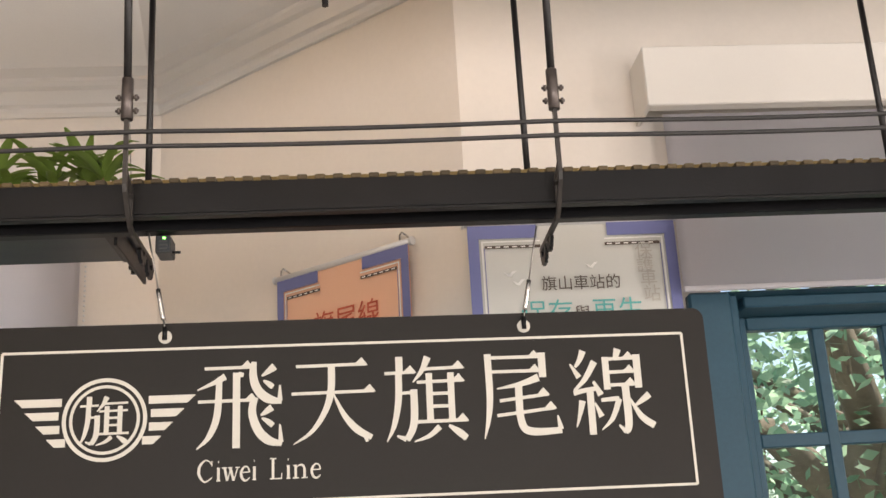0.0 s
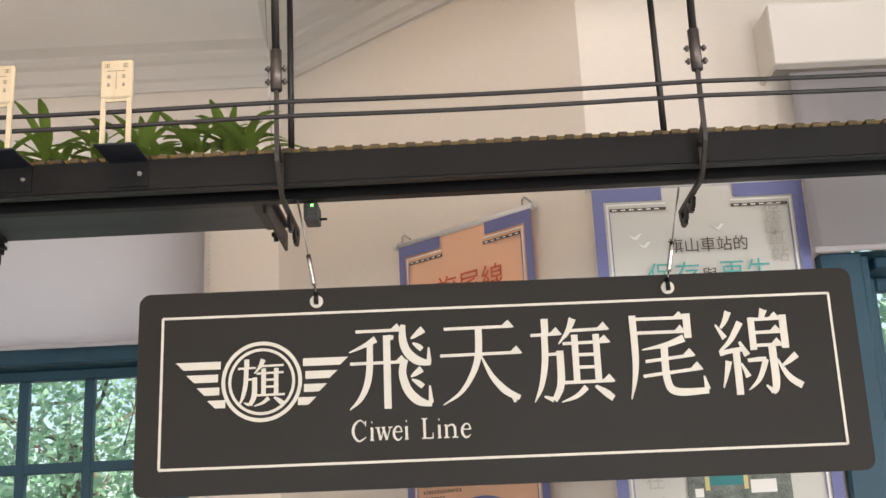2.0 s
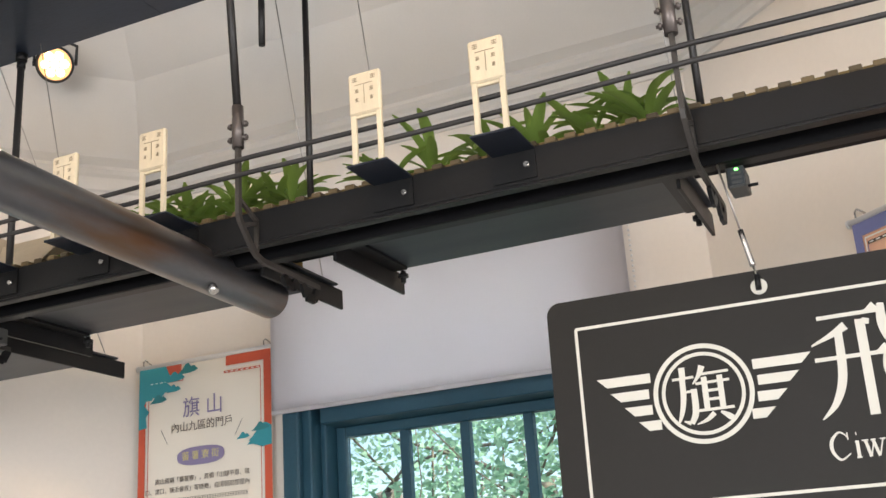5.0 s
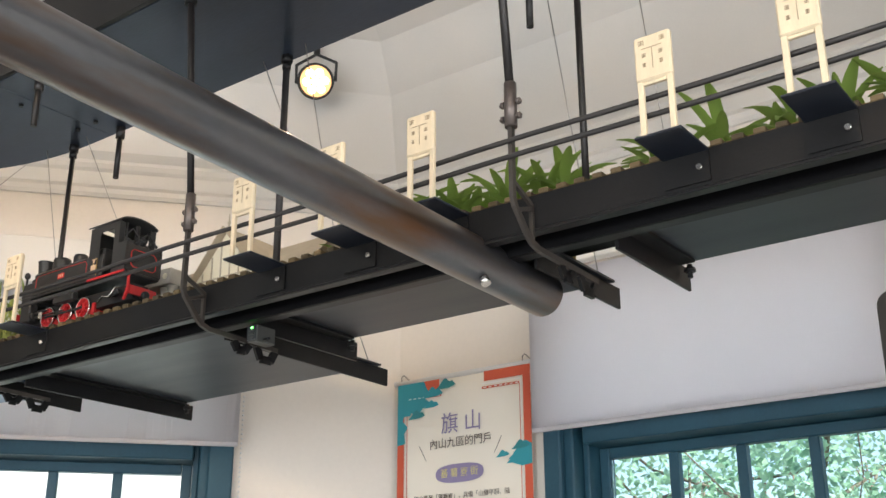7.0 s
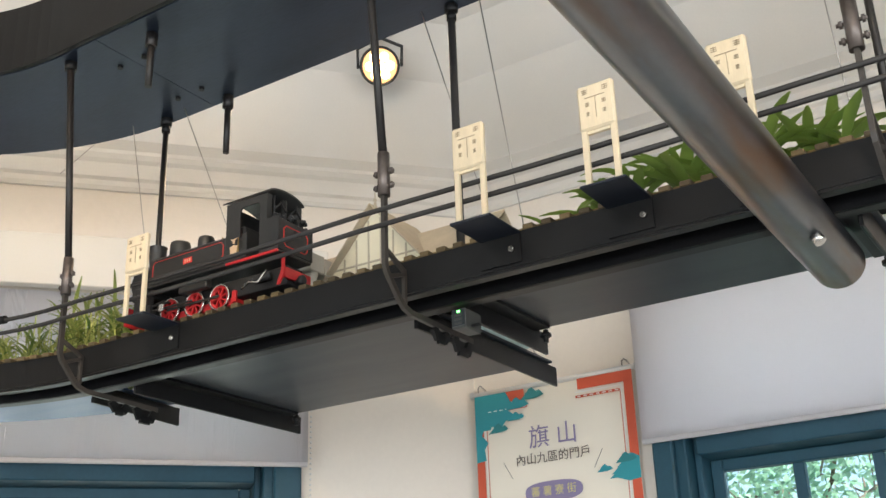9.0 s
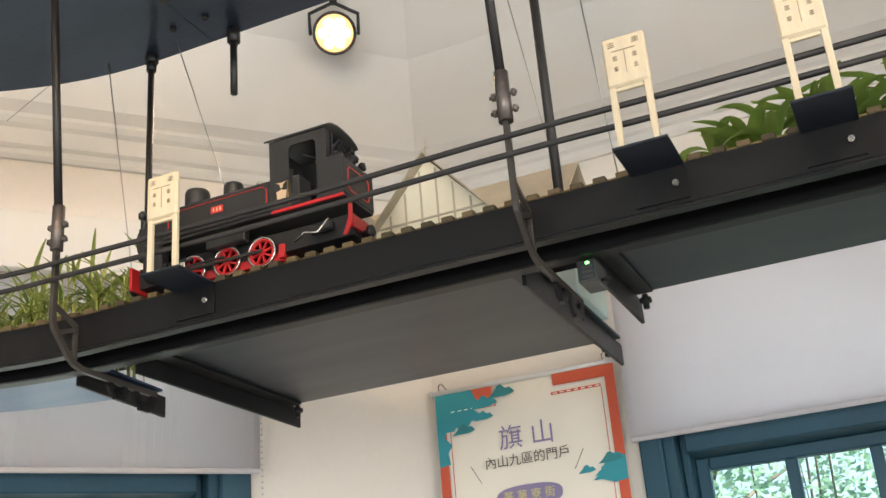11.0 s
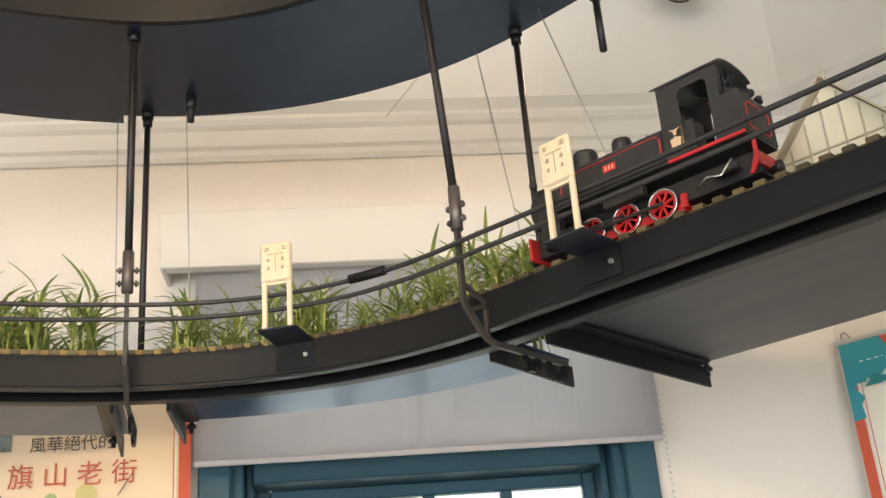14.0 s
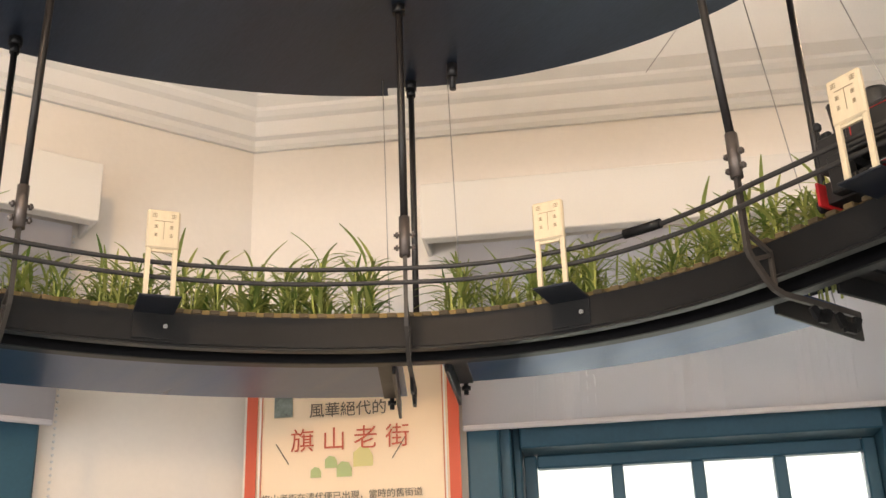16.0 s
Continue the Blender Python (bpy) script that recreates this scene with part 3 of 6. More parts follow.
def stub(s, off, low):
    m = pose_at(s)
    bm = rd(m @ Vector((0, off, low)), m @ Vector((0, off, PZ - 0.0005)), 0.0068, n=10)
    rod(bm, m @ Vector((0, off, PZ - 0.03)), m @ Vector((0, off, PZ - 0.0005)), 0.012, n=6)
    return tagged(part("rod_stub", bm, ROD), "short cut end of a dark steel rod below the platform", "rod")


for s, o, z in ((sx(-0.2), 0.19, 2.86), (sx(-1.347), 0.19, 2.85), (sx(-2.54), 0.19, 2.865), (sx(-2.49), -0.075, 2.885), (sa(137.4), 0.126, 2.945)):
    stub(s, o, z)


tagged(part("loose_wire", tube(bmesh.new(), [(-3.082, 2.244, 2.973), (-3.088, 2.355, 3.112), (-3.128, 3.017, 3.949)], 0.0013, 5), WIRE), "thin steel wire hanging down from the ceiling behind the platform", "wire")


def guard(z, r=0.0042):
    pts = [at(s, -0.062, z - 0.004 * abs(math.sin(math.pi * (s - sx(0.19)) / 0.715))) for s in stops(0, END, 0.05, 0.1)]
    return tagged(part("guard_cable", tube(bmesh.new(), pts, r, 8), CABLE), "black plastic coated guard cable along the track", "cable", group="guard cables")


guard(2.492)
guard(2.466)
tagged(part("turnbuckle", tube(bmesh.new(), [at(sa(d), -0.062, 2.490) for d in (103, 105, 107, 109)], 0.0085, 8), STEEL), "small steel turnbuckle on a guard cable", "turnbuckle")


# station boards on side plates
def board_sign(s, tilt=0.0):
    m = pose_at(s) @ Matrix.Rotation(radians(tilt), 4, "Z")
    g = empty("station_board", "small pale wooden station name board on two legs", "sign", group="station boards along the track")
    w = 0.026
    for e in (-w, w - 0.0085):
        part("leg", bx(e, e + 0.0085, -0.0795, -0.0725, 2.4235, 2.518, 0.001, m), WOOD, g)
    part("crosspiece", bx(-w + 0.009, w - 0.009, -0.079, -0.074, 2.500, 2.505, 0.0005, m), WOOD, g)
    part("board", bx(-w - 0.001, w + 0.001, -0.082, -0.0715, 2.5055, 2.575, 0.003, m), WOOD, g)
    bm = bmesh.new()
    for x, z, a, b in ((0, 2.554, 0.030, 0.0009), (0.0005, 2.537, 0.0009, 0.031), (-0.015, 2.564, 0.0085, 0.0075), (0.016, 2.564, 0.0085, 0.0075),
                       (-0.012, 2.544, 0.006, 0.006), (-0.012, 2.529, 0.005, 0.006), (0.013, 2.544, 0.006, 0.006), (0.013, 2.529, 0.005, 0.006)):
        if a > 0.02 or b > 0.02:
            box(bm, x - a / 2, x + a / 2, -0.0829, -0.0821, z - b / 2, z + b / 2, 0, m)
        else:
            for k in range(3):
                box(bm, x - a / 2, x + a / 2, -0.0829, -0.0821, z - b / 2 + k * b / 2.6, z - b / 2 + k * b / 2.6 + 0.0008, 0, m)
            box(bm, x - 0.0006, x + 0.0006, -0.0829, -0.0821, z - b / 2, z + b / 2, 0, m)
    part("writing", bm, WOODINK, g)
    p = empty("side_plate", "blue black bent steel plate bolted to the girder", "plate", group="side plates along the track")
    bm = bx(-0.032, 0.036, -0.088, -0.0005, 2.419, 2.423, 0.001, m)
    part("plate", bm, PLATE, p)
    part("flange", bx(-0.032, 0.036, -0.0035, -0.0005, 2.375, 2.4188, 0, m), STEEL, p)
    bm = rd(m @ Vector((0.022, -0.004, 2.396)), m @ Vector((0.022, -0.009, 2.396)), 0.0055, 0.004, n=10)
    part("bolt", bm, CHROME, p)
    return g


for s in (sx(-0.79), sx(-0.99), sx(-1.39), sx(-1.577), sx(-1.785), sx(-2.482), sa(120.5), sa(179)):
    board_sign(s)


# ---------------------------------------------------------------- brushed lettering
# every stroke is a row of (across, down, width) on a grid of 100; a two point stroke of width under 5 gets a wedge at its end
BRUSHED = [
    ("fly", [[(9, 8.5, 3.6), (64, 8, 3.6)], [(66, 2, 6), (65, 18, 9), (70, 34, 10), (82, 45, 10), (98, 49, 5)], [(96, 30, 2), (96, 47, 6)],
             [(90, 8, 9), (82, 14, 6), (75, 19, 2)], [(77, 24, 2), (83, 28, 6), (88, 32, 6)], [(33, 18, 8), (20, 25, 5), (1, 33, 1.5)], [(26, 21, 7), (24, 62, 8), (15, 86, 6), (1, 100, 1.2)],
             [(46, 14, 8.5), (46, 100, 8.5)], [(48, 16, 6), (54, 17, 5)], [(2, 46.5, 3.6), (69, 46, 3.6)], [(67, 43, 8), (64, 60, 9), (70, 79, 10), (82, 92, 10), (98, 97, 5)], [(96, 75, 2), (97, 95, 6)],
             [(87, 55, 8), (80, 60, 6), (74, 64, 2)], [(75, 67, 2), (82, 71, 6), (88, 76, 6)]]),
    ("sky", [[(5.5, 8.7, 3.6), (90, 8, 3.6)], [(0, 40.5, 3.6), (99, 39.5, 3.6)], [(48, 9, 8.4), (47, 38, 8.4), (40, 61, 7), (24, 84, 4.6), (2, 98, 1.2)], [(50, 42, 2), (62, 66, 6), (78, 84, 8.5), (95, 93, 6)], [(88, 92, 6), (89, 98, 3)]]),
    ("flag", [[(18, 2, 9), (18, 20, 8.6)], [(0, 21, 3.6), (37, 20, 3.6)], [(17, 21, 8), (16, 52, 8), (10, 80, 6), (1, 98, 1.2)], [(18, 44, 3.4), (33, 43.5, 3.6)], [(35, 40, 8.5), (34, 78, 9), (25, 97, 7)], [(13, 92, 2), (24, 96, 6)],
              [(53, 3, 9), (46, 18, 6), (34, 32, 1.4)], [(49, 17, 3.6), (96, 16, 3.6)], [(54, 22, 8), (54, 77, 8)], [(80.5, 22, 8), (80.5, 77, 8)], [(39, 32, 3.6), (96, 31, 3.6)], [(57, 45.5, 3.8), (77, 45.5, 3.8)],
              [(57, 60, 3.8), (77, 60, 3.8)], [(38, 77, 3.8), (99, 76.5, 3.8)], [(65, 83, 7), (52, 93, 5), (34, 99, 1.4)], [(76, 82, 3), (88, 90, 8), (97, 97, 7)]]),
    ("tail", [[(9.5, 1, 8.6), (10, 48, 8.2), (7, 76, 6), (1, 99, 1.2)], [(12, 5.5, 3.8), (74, 5.5, 3.8)], [(77.5, 1, 9.4), (77.5, 30, 9)], [(12, 22, 3.8), (74, 22, 3.8)], [(72, 30, 9), (50, 37, 6), (19, 42, 1.5)],
              [(22, 56, 3.8), (83, 50, 3.8)], [(18, 73, 3.8), (91, 66, 3.8)], [(46.5, 39, 9), (47, 78, 9), (58, 92, 9), (97, 92, 7)], [(93, 75, 2), (96, 91, 7)]]),
    ("line", [[(17, 1, 8), (12, 12, 6), (6, 20, 3)], [(0, 16, 2), (10, 32, 7)], [(30, 14, 8), (17, 34, 6), (3, 47, 3)], [(2, 50, 6), (17, 47, 5.2), (33, 45, 5.2)], [(27, 37, 3), (35, 53, 8)], [(22, 47, 8.4), (22, 98, 8.4)],
              [(12, 59, 8), (8, 74, 5), (3, 89, 1.4)], [(27, 62, 2), (34, 78, 7)], [(60, 0, 9), (56, 11, 6)], [(43.5, 9, 8), (43.5, 47, 8)], [(82, 7, 9), (82, 46, 8.6)], [(44, 11.5, 3.8), (78, 11, 3.8)], [(44, 27, 3.8), (78, 26.5, 3.8)],
              [(44, 42, 3.8), (78, 41.5, 3.8)], [(65.5, 42, 9), (66, 86, 9), (61, 97, 6)], [(54, 88, 2), (62, 96, 6)], [(35, 59, 4), (50, 58, 5.2), (57, 58, 5.2)], [(57, 58, 7), (47, 80, 5.4), (33, 93, 1.4)], [(94, 54, 8), (84, 61, 6), (75, 67, 2)],
              [(70, 58, 2), (82, 79, 7), (97, 90, 8)]]),
]


def lettered(strokes, x, z, sx_, sz_, bold=1.0):
    """Raised strokes in the plane of the sign, from the upper corner (x, z); each lies a hair above the one before."""
    bm = bmesh.new()

    def solid(pts, lift):
        front = [bm.verts.new((x + u * sx_, -0.0101 - lift, z - v * sz_)) for u, v in pts]
        back = [bm.verts.new((x + u * sx_, -0.0090, z - v * sz_)) for u, v in pts]
        return front, back

    for i, stroke in enumerate(strokes):
        lift = i * 1.2e-5
        line = []
        for k in range(len(stroke) - 1):
            p0, p1, p2, p3 = (stroke[min(max(j, 0), len(stroke) - 1)] for j in (k - 1, k, k + 1, k + 2))
            n = 6 if len(stroke) > 2 else 1
            for e in range(n + (k == len(stroke) - 2)):
                t = e / n
                line.append([0.5 * (2 * b + (c - a) * t + (2 * a - 5 * b + 4 * c - d) * t * t + (3 * b - a - 3 * c + d) * t ** 3) for a, b, c, d in zip(p0, p1, p2, p3)])
        left, right = [], []
        for k, (u, v, w) in enumerate(line):
            a, b = line[max(k - 1, 0)], line[min(k + 1, len(line) - 1)]
            dx, dy = b[0] - a[0], b[1] - a[1]
            q = max(w, 0.6) * bold / 2 / (math.hypot(dx, dy) or 1)
            left.append((u + dy * q, v - dx * q))
            right.append((u - dy * q, v + dx * q))
        (lf, lb), (rf, rb) = solid(left, lift), solid(right, lift)
        for k in range(len(lf) - 1):
            bm.faces.new((lf[k], lf[k + 1], rf[k + 1], rf[k]))
            bm.faces.new((lf[k], lb[k], lb[k + 1], lf[k + 1]))
            bm.faces.new((rf[k], rf[k + 1], rb[k + 1], rb[k]))
        bm.faces.new((lf[0], rf[0], rb[0], lb[0]))
        bm.faces.new((lf[-1], lb[-1], rb[-1], rf[-1]))
        (u0, v0, w0), (u1, v1, w1) = stroke[0], stroke[-1]
        if len(stroke) == 2 and w0 < 5 and w1 < 5 and u1 - u0 > 25 and bold == 1.0 and sx_ > 0.001:
            f, r = solid([(u1 - 13, v1 - 1.2), (u1 - 5.5, v1 - 8), (u1 + 2, v1 + 1.2)], lift + 6e-6)
            bm.faces.new(f)
            for j in range(3):
                bm.faces.new((f[j], r[j], r[(j + 1) % 3], f[(j + 1) % 3]))
    bmesh.ops.recalc_face_normals(bm, faces=bm.faces)
    return bm


def latin_line():
    """The line below in a serif hand, capitals 100 high."""
    out = []

    def put(x0, wide, strokes):
        out.extend([(x0 + u * wide / 100, v, w) for u, v, w in st] for st in strokes)

    small_i = [[(50, 36, 13), (50, 98, 13)], [(18, 97, 6), (84, 97, 6)], [(20, 41, 4), (50, 37, 8)], [(44, 9, 11), (56, 9, 11)]]
    small_e = [[(12, 61, 5), (92, 61, 5)], [(92, 61, 8), (80, 41, 7), (50, 34, 7), (20, 47, 11), (8, 68, 13), (22, 91, 12), (56, 100, 9), (96, 86, 3)]]
    put(0, 73, [[(94, 22, 3), (72, 4, 6), (46, 0, 7), (14, 22, 12), (4, 50, 14), (14, 78, 12), (48, 100, 8), (96, 80, 4)], [(92, 2, 5), (93, 28, 5)]])
    put(86, 29, small_i)
    put(118, 88, [[(14, 36, 12), (30, 98, 12)], [(31, 98, 5), (50, 40, 5)], [(46, 36, 12), (66, 98, 12)], [(67, 98, 5), (88, 38, 5)], [(0, 37, 5), (28, 37, 5)], [(36, 37, 5), (58, 37, 5)], [(76, 37, 5), (100, 37, 5)]])
    put(209, 49, small_e)
    put(264, 29, small_i)
    put(355, 63, [[(26, 2, 13), (26, 98, 13)], [(2, 2.5, 5), (52, 2.5, 5)], [(2, 97, 6), (96, 97, 6)], [(95, 72, 5), (93, 98, 5)]])
    put(433, 29, small_i)
    put(467, 78, [[(22, 36, 12), (22, 98, 12)], [(4, 97, 6), (42, 97, 6)], [(6, 40, 4), (22, 37, 7)], [(22, 52, 3), (44, 38, 7), (66, 38, 10), (78, 56, 12), (78, 98, 12)], [(60, 97, 6), (98, 97, 6)]])
    put(560, 52, small_e)
    return out


# ---------------------------------------------------------------- big hanging sign
def big_sign():
    M = Matrix.Translation((-0.1725, 2.134, 2.0235)) @ Matrix.Rotation(radians(0.55), 4, "Y") @ Matrix.Scale(0.976, 4)
    g = empty("hanging_sign", "black hanging sign board with cream lettering and a winged emblem", "sign", M)
    hw, hh, r = 0.628, 0.176, 0.02
    pts = []
    for cx, cz, a0 in ((hw - r, hh - r, 0), (-hw + r, hh - r, 90), (-hw + r, -hh + r, 180), (hw - r, -hh + r, 270)):
        pts += [(cx + r * math.cos(radians(a0 + 15 * k)), cz + r * math.sin(radians(a0 + 15 * k))) for k in range(7)]
    F = Matrix.Rotation(radians(90), 4, "X")
    bm = extrude(bmesh.new(), pts, F, 0.009)
    part("board", bm, BOARD, g)
    y0, y1 = -0.0102, -0.0092
    bm = bmesh.new()
    fx, fz, t = 0.585, 0.131, 0.0022
    box(bm, -fx, fx, y0, y1, fz - t, fz + t)
    box(bm, -fx, fx, y0, y1, -fz - t, -fz + t)
    box(bm, -fx - t, -fx + t, y0, y1, -fz, fz)
    box(bm, fx - t, fx + t, y0, y1, -fz, fz)
    part("border_line", bm, INK, g)
    for (name, strokes), x, z, w, h in ((BRUSHED[0], -0.2597, 0.107, 0.146, 0.1485), (BRUSHED[1], -0.0999, 0.106, 0.142, 0.148), (BRUSHED[2], 0.0589, 0.1075, 0.141, 0.151),
                                        (BRUSHED[3], 0.2249, 0.1055, 0.139, 0.149), (BRUSHED[4], 0.3817, 0.106, 0.144, 0.1505)):
        part("lettering", lettered(strokes, x, z, w / 100, h / 100), INK, g, "cream lettering")
    part("lettering", lettered(latin_line(), -0.2545, -0.0603, 0.000332, 0.00035), INK, g, "cream serif lettering")
    # winged emblem
    ex, ez = -0.4105, 0.014
    bm = bmesh.new()
    for ro, ri in ((0.070, 0.0635), (0.058, 0.053)):
        n = 48
        for k in range(n):
            a, b = 2 * math.pi * k / n, 2 * math.pi * (k + 1) / n
            q = [bm.verts.new((ex + rr * math.cos(t_), -0.0102, ez + rr * math.sin(t_))) for rr, t_ in ((ri, a), (ro, a), (ro, b), (ri, b))]
            bm.faces.new(q)
    for side in (-1, 1):
        for k in range(4):
            z = ez + 0.030 - 0.0225 * k
            inner = math.sqrt(max(0.075 ** 2 - (z - ez - 0.005) ** 2, 0)) + 0.001
            o = 0.150 - 0.0185 * k
            q = [(inner, z + 0.0075), (o, z + 0.0075), (o - 0.014, z - 0.006), (inner, z - 0.006)]
            vs = [bm.verts.new((ex + side * x, -0.0102, zz)) for x, zz in q]
            bm.faces.new(vs)
    for f in bm.faces:
        f.normal_update()
        if f.normal.y > 0:
            f.normal_flip()
    r_ = bmesh.ops.extrude_face_region(bm, geom=bm.faces[:])
    bmesh.ops.translate(bm, verts=[v for v in r_["geom"] if isinstance(v, bmesh.types.BMVert)], vec=(0, 0.0009, 0))
    part("winged_emblem", bm, INK, g, "cream winged wheel emblem")
    part("lettering", lettered(BRUSHED[2][1], ex - 0.041, ez + 0.041, 0.00082, 0.00084, 1.2), INK, g, "cream lettering")
    for x in (-0.3145, 0.3054):
        bm = rd((x, -0.0092, 0.152), (x, -0.0108, 0.152), 0.0115, n=20)
        part("eyelet", bm, INK, g)
    for x, tx, tz in ((-0.3145, -0.345, 0.335), (0.3054, 0.338, 0.330)):
        top = Vector((tx, -0.03, tz))
        low = Vector((x, -0.012, 0.163))
        mid = low.lerp(top, 0.42)
        part("suspension_wire", tube(bmesh.new(), [mid, top], 0.0016, 6), WIRE, g, "thin steel wire")
        d = (mid - low)
        bm = tube(bmesh.new(), [low + d * 0.25, low + d * 0.32, low + d * 0.75, low + d], 0.0042, 10)
        part("cable_gripper", bm, CHROME, g)
        part("link", tube(bmesh.new(), [(x, -0.014, 0.148), low, low + d * 0.3], 0.0018, 6), CHROME, g)
        part("hook", rd((x, -0.0155, 0.146), (x, -0.0155, 0.168), 0.0042, n=8), STEEL, g)
    return g


big_sign()


# ---------------------------------------------------------------- pipe below the girder
def pipe():
    g = empty("steel_pipe", "rust streaked dark steel pipe running below the railway", "pipe")
    a, b = Vector((-1.35, 0.2, 2.388)), Vector((-1.36, 2.282, 2.348))
    bm = bmesh.new()
    rod(bm, a, b, 0.0375, n=32, caps=False)
    rod(bm, b, a, 0.034, n=32, caps=False)
    d = (b - a).normalized()
    part("tube", bm, PIPE, g)
    part("end_cap", rd(b - d * 0.02, b - d * 0.016, 0.0345, n=32), STEEL, g)
    c = a.lerp(b, 0.925)
    part("screw", rd(c + Vector((0.02, -0.055, -0.033)), c + Vector((0.026, -0.056, -0.044)), 0.008, n=8), CHROME, g)
    k = a.lerp(b, 0.47)
    part("clamp", bx(k.x - 0.045, k.x + 0.045, k.y - 0.045, k.y + 0.045, k.z - 0.045, k.z + 0.065, 0.006), SHELF, g)
    part("post", rd((k.x, k.y, k.z + 0.066), (k.x, k.y, 3.94), 0.03, n=20), PIPE, g)
    return g


pipe()

# ---------------------------------------------------------------- locomotive
LB = mat("loco_black", (0.022, 0.022, 0.022), 0.45, vary=0.3, scale=30, bump=0.12, fine=300)
LB2 = mat("loco_smokebox", (0.014, 0.014, 0.015), 0.55, vary=0.3, scale=30, bump=0.15, fine=300)
LRED = mat("loco_red", (0.50, 0.018, 0.022), 0.4, vary=0.2, scale=30, bump=0.05)
LINER = mat("red_lining", (0.62, 0.035, 0.03), 0.45, vary=0.1, bump=0.0)
BRASS = mat("dull_brass", (0.42, 0.27, 0.10), 0.35, metal=0.8, vary=0.2, bump=0.1)
TYRE = mat("steel_tyre", (0.72, 0.70, 0.68), 0.2, metal=0.9, vary=0.1, bump=0.05)
BADGE = mat("pale_gold_badge", (0.72, 0.50, 0.32), 0.45, metal=0.2, vary=0.15, bump=0.05)


def ring_wheel(r, w):
    """Spoked driving wheel, axis y."""
    A = Matrix.Rotation(radians(90), 4, "X")
    bm = lathe([(r * 0.78, -w / 2), (r * 0.92, -w / 2), (r * 0.92, w / 2), (r * 0.78, w / 2), (r * 0.78, -w / 2)], 28, A)
    for k in range(8):
        box(bm, -0.0016, 0.0016, -w * 0.35, w * 0.35, 0.002, r * 0.8, 0, Matrix.Rotation(2 * math.pi * k / 8, 4, "Y"))
    rod(bm, (0, -w * 0.6, 0), (0, w * 0.6, 0), r * 0.24, n=12)
    return bm


def locomotive(M):
    g = empty("locomotive", "black model tank locomotive with red wheels and red lining", "locomotive", M)
    # front end is towards -x, rails at z = 0
    part("frame", bx(0.036, 0.421, -0.021, 0.021, 0.018, 0.052, 0.001), LB2, g)
    part("side_tank", bx(0.098, 0.296, -0.045, 0.045, 0.076, 0.130, 0.004), LB, g)
    part("running_board", bx(0.09, 0.3, -0.047, 0.047, 0.0715, 0.0755, 0.001), LB, g)
    bm = bx(0.041, 0.0978, -0.034, 0.034, 0.06, 0.118, 0.003)
    A = Matrix.Translation((0.041, 0, 0.096)) @ Matrix.Rotation(radians(-90), 4, "Y")
    part("smokebox", lathe([(0.034, -0.057), (0.034, 0.0), (0.033, 0.003), (0.027, 0.007), (0.012, 0.0105), (0.004, 0.012)], 26, A), LB2, g)
    part("saddle", bm, LB2, g)
    door = part("smokebox_door", lathe([(0.029, 0.003), (0.028, 0.0075), (0.014, 0.012), (0.005, 0.0135)], 24, A), LB2, g)
    bm = rd((0.03, -0.018, 0.106), (0.028, 0.018, 0.106), 0.0013, n=6)
    rod(bm, (0.03, -0.018, 0.086), (0.028, 0.018, 0.086), 0.0013, n=6)
    rod(bm, (0.026, 0, 0.083), (0.026, 0, 0.109), 0.0014, n=6)
    part("door_hinge", bm, LB, door)
    part("head_lamp", lathe([(0.008, 0), (0.009, 0.002), (0.009, 0.012), (0.006, 0.016)], 14, Matrix.Translation((0.046, 0, 0.134)) @ Matrix.Rotation(radians(-90), 4, "Y")), LB, g)
    part("chimney", lathe([(0.018, 0.122), (0.0145, 0.130), (0.014, 0.133), (0.018, 0.174), (0.019, 0.1755), (0.017, 0.176), (0.015, 0.165)], 24, Matrix.Translation((0.069, 0, 0))), LB, g)
    part("sand_dome", lathe([(0.0205, 0.125), (0.020, 0.165), (0.0185, 0.1705), (0.009, 0.1715)], 26, Matrix.Translation((0.131, 0, 0))), LB, g)
    part("steam_dome", lathe([(0.0165, 0.125), (0.016, 0.160), (0.0145, 0.165), (0.007, 0.166)], 24, Matrix.Translation((0.2, 0, 0))), LB, g)
    for x in (0.249, 0.258, 0.267):
        part("safety_valve", lathe([(0.003, 0.128), (0.0022, 0.134), (0.003, 0.137), (0.0018, 0.143), (0.0026, 0.147), (0.001, 0.152)], 10, Matrix.Translation((x, 0.004 * (x - 0.258) * 200, 0))), BRASS, g, "brass safety valve")
    # red lining round the tank side, both sides
    for y, d in ((-0.0453, -1), (0.0453, 1)):
        x0, x1, z0, z1, c = 0.109, 0.289, 0.088, 0.121, 0.006
        pts = [(x0 + c, z0), (x1 - c, z0), (x1, z0 + c), (x1, z1 - c), (x1 - c, z1), (x0 + c, z1), (x0, z1 - c), (x0, z0 + c)]
        bm = bmesh.new()
        for a, b in zip(pts, pts[1:] + pts[:1]):
            p, q = Vector((a[0], y, a[1])), Vector((b[0], y, b[1]))
            box(bm, -0.0009, 0.0009, -0.0004, 0.0004, -0.0006, (q - p).length + 0.0006, 0, Matrix.Translation(p) @ (q - p).to_track_quat("Z", "Y").to_matrix().to_4x4())
        part("lining", bm, LINER, g, "thin red lining")
        pl = part("number_plate", bx(0.189, 0.211, y - 0.0006, y + 0.0006, 0.1, 0.111, 0), LINER, g, "small red plate")
        bm = bmesh.new()
        for k in range(3):
            box(bm, 0.193 + k * 0.006, 0.1955 + k * 0.006, y - 0.001, y + 0.001, 0.1025, 0.1085)
        part("plate_bars", bm, BADGE, pl)
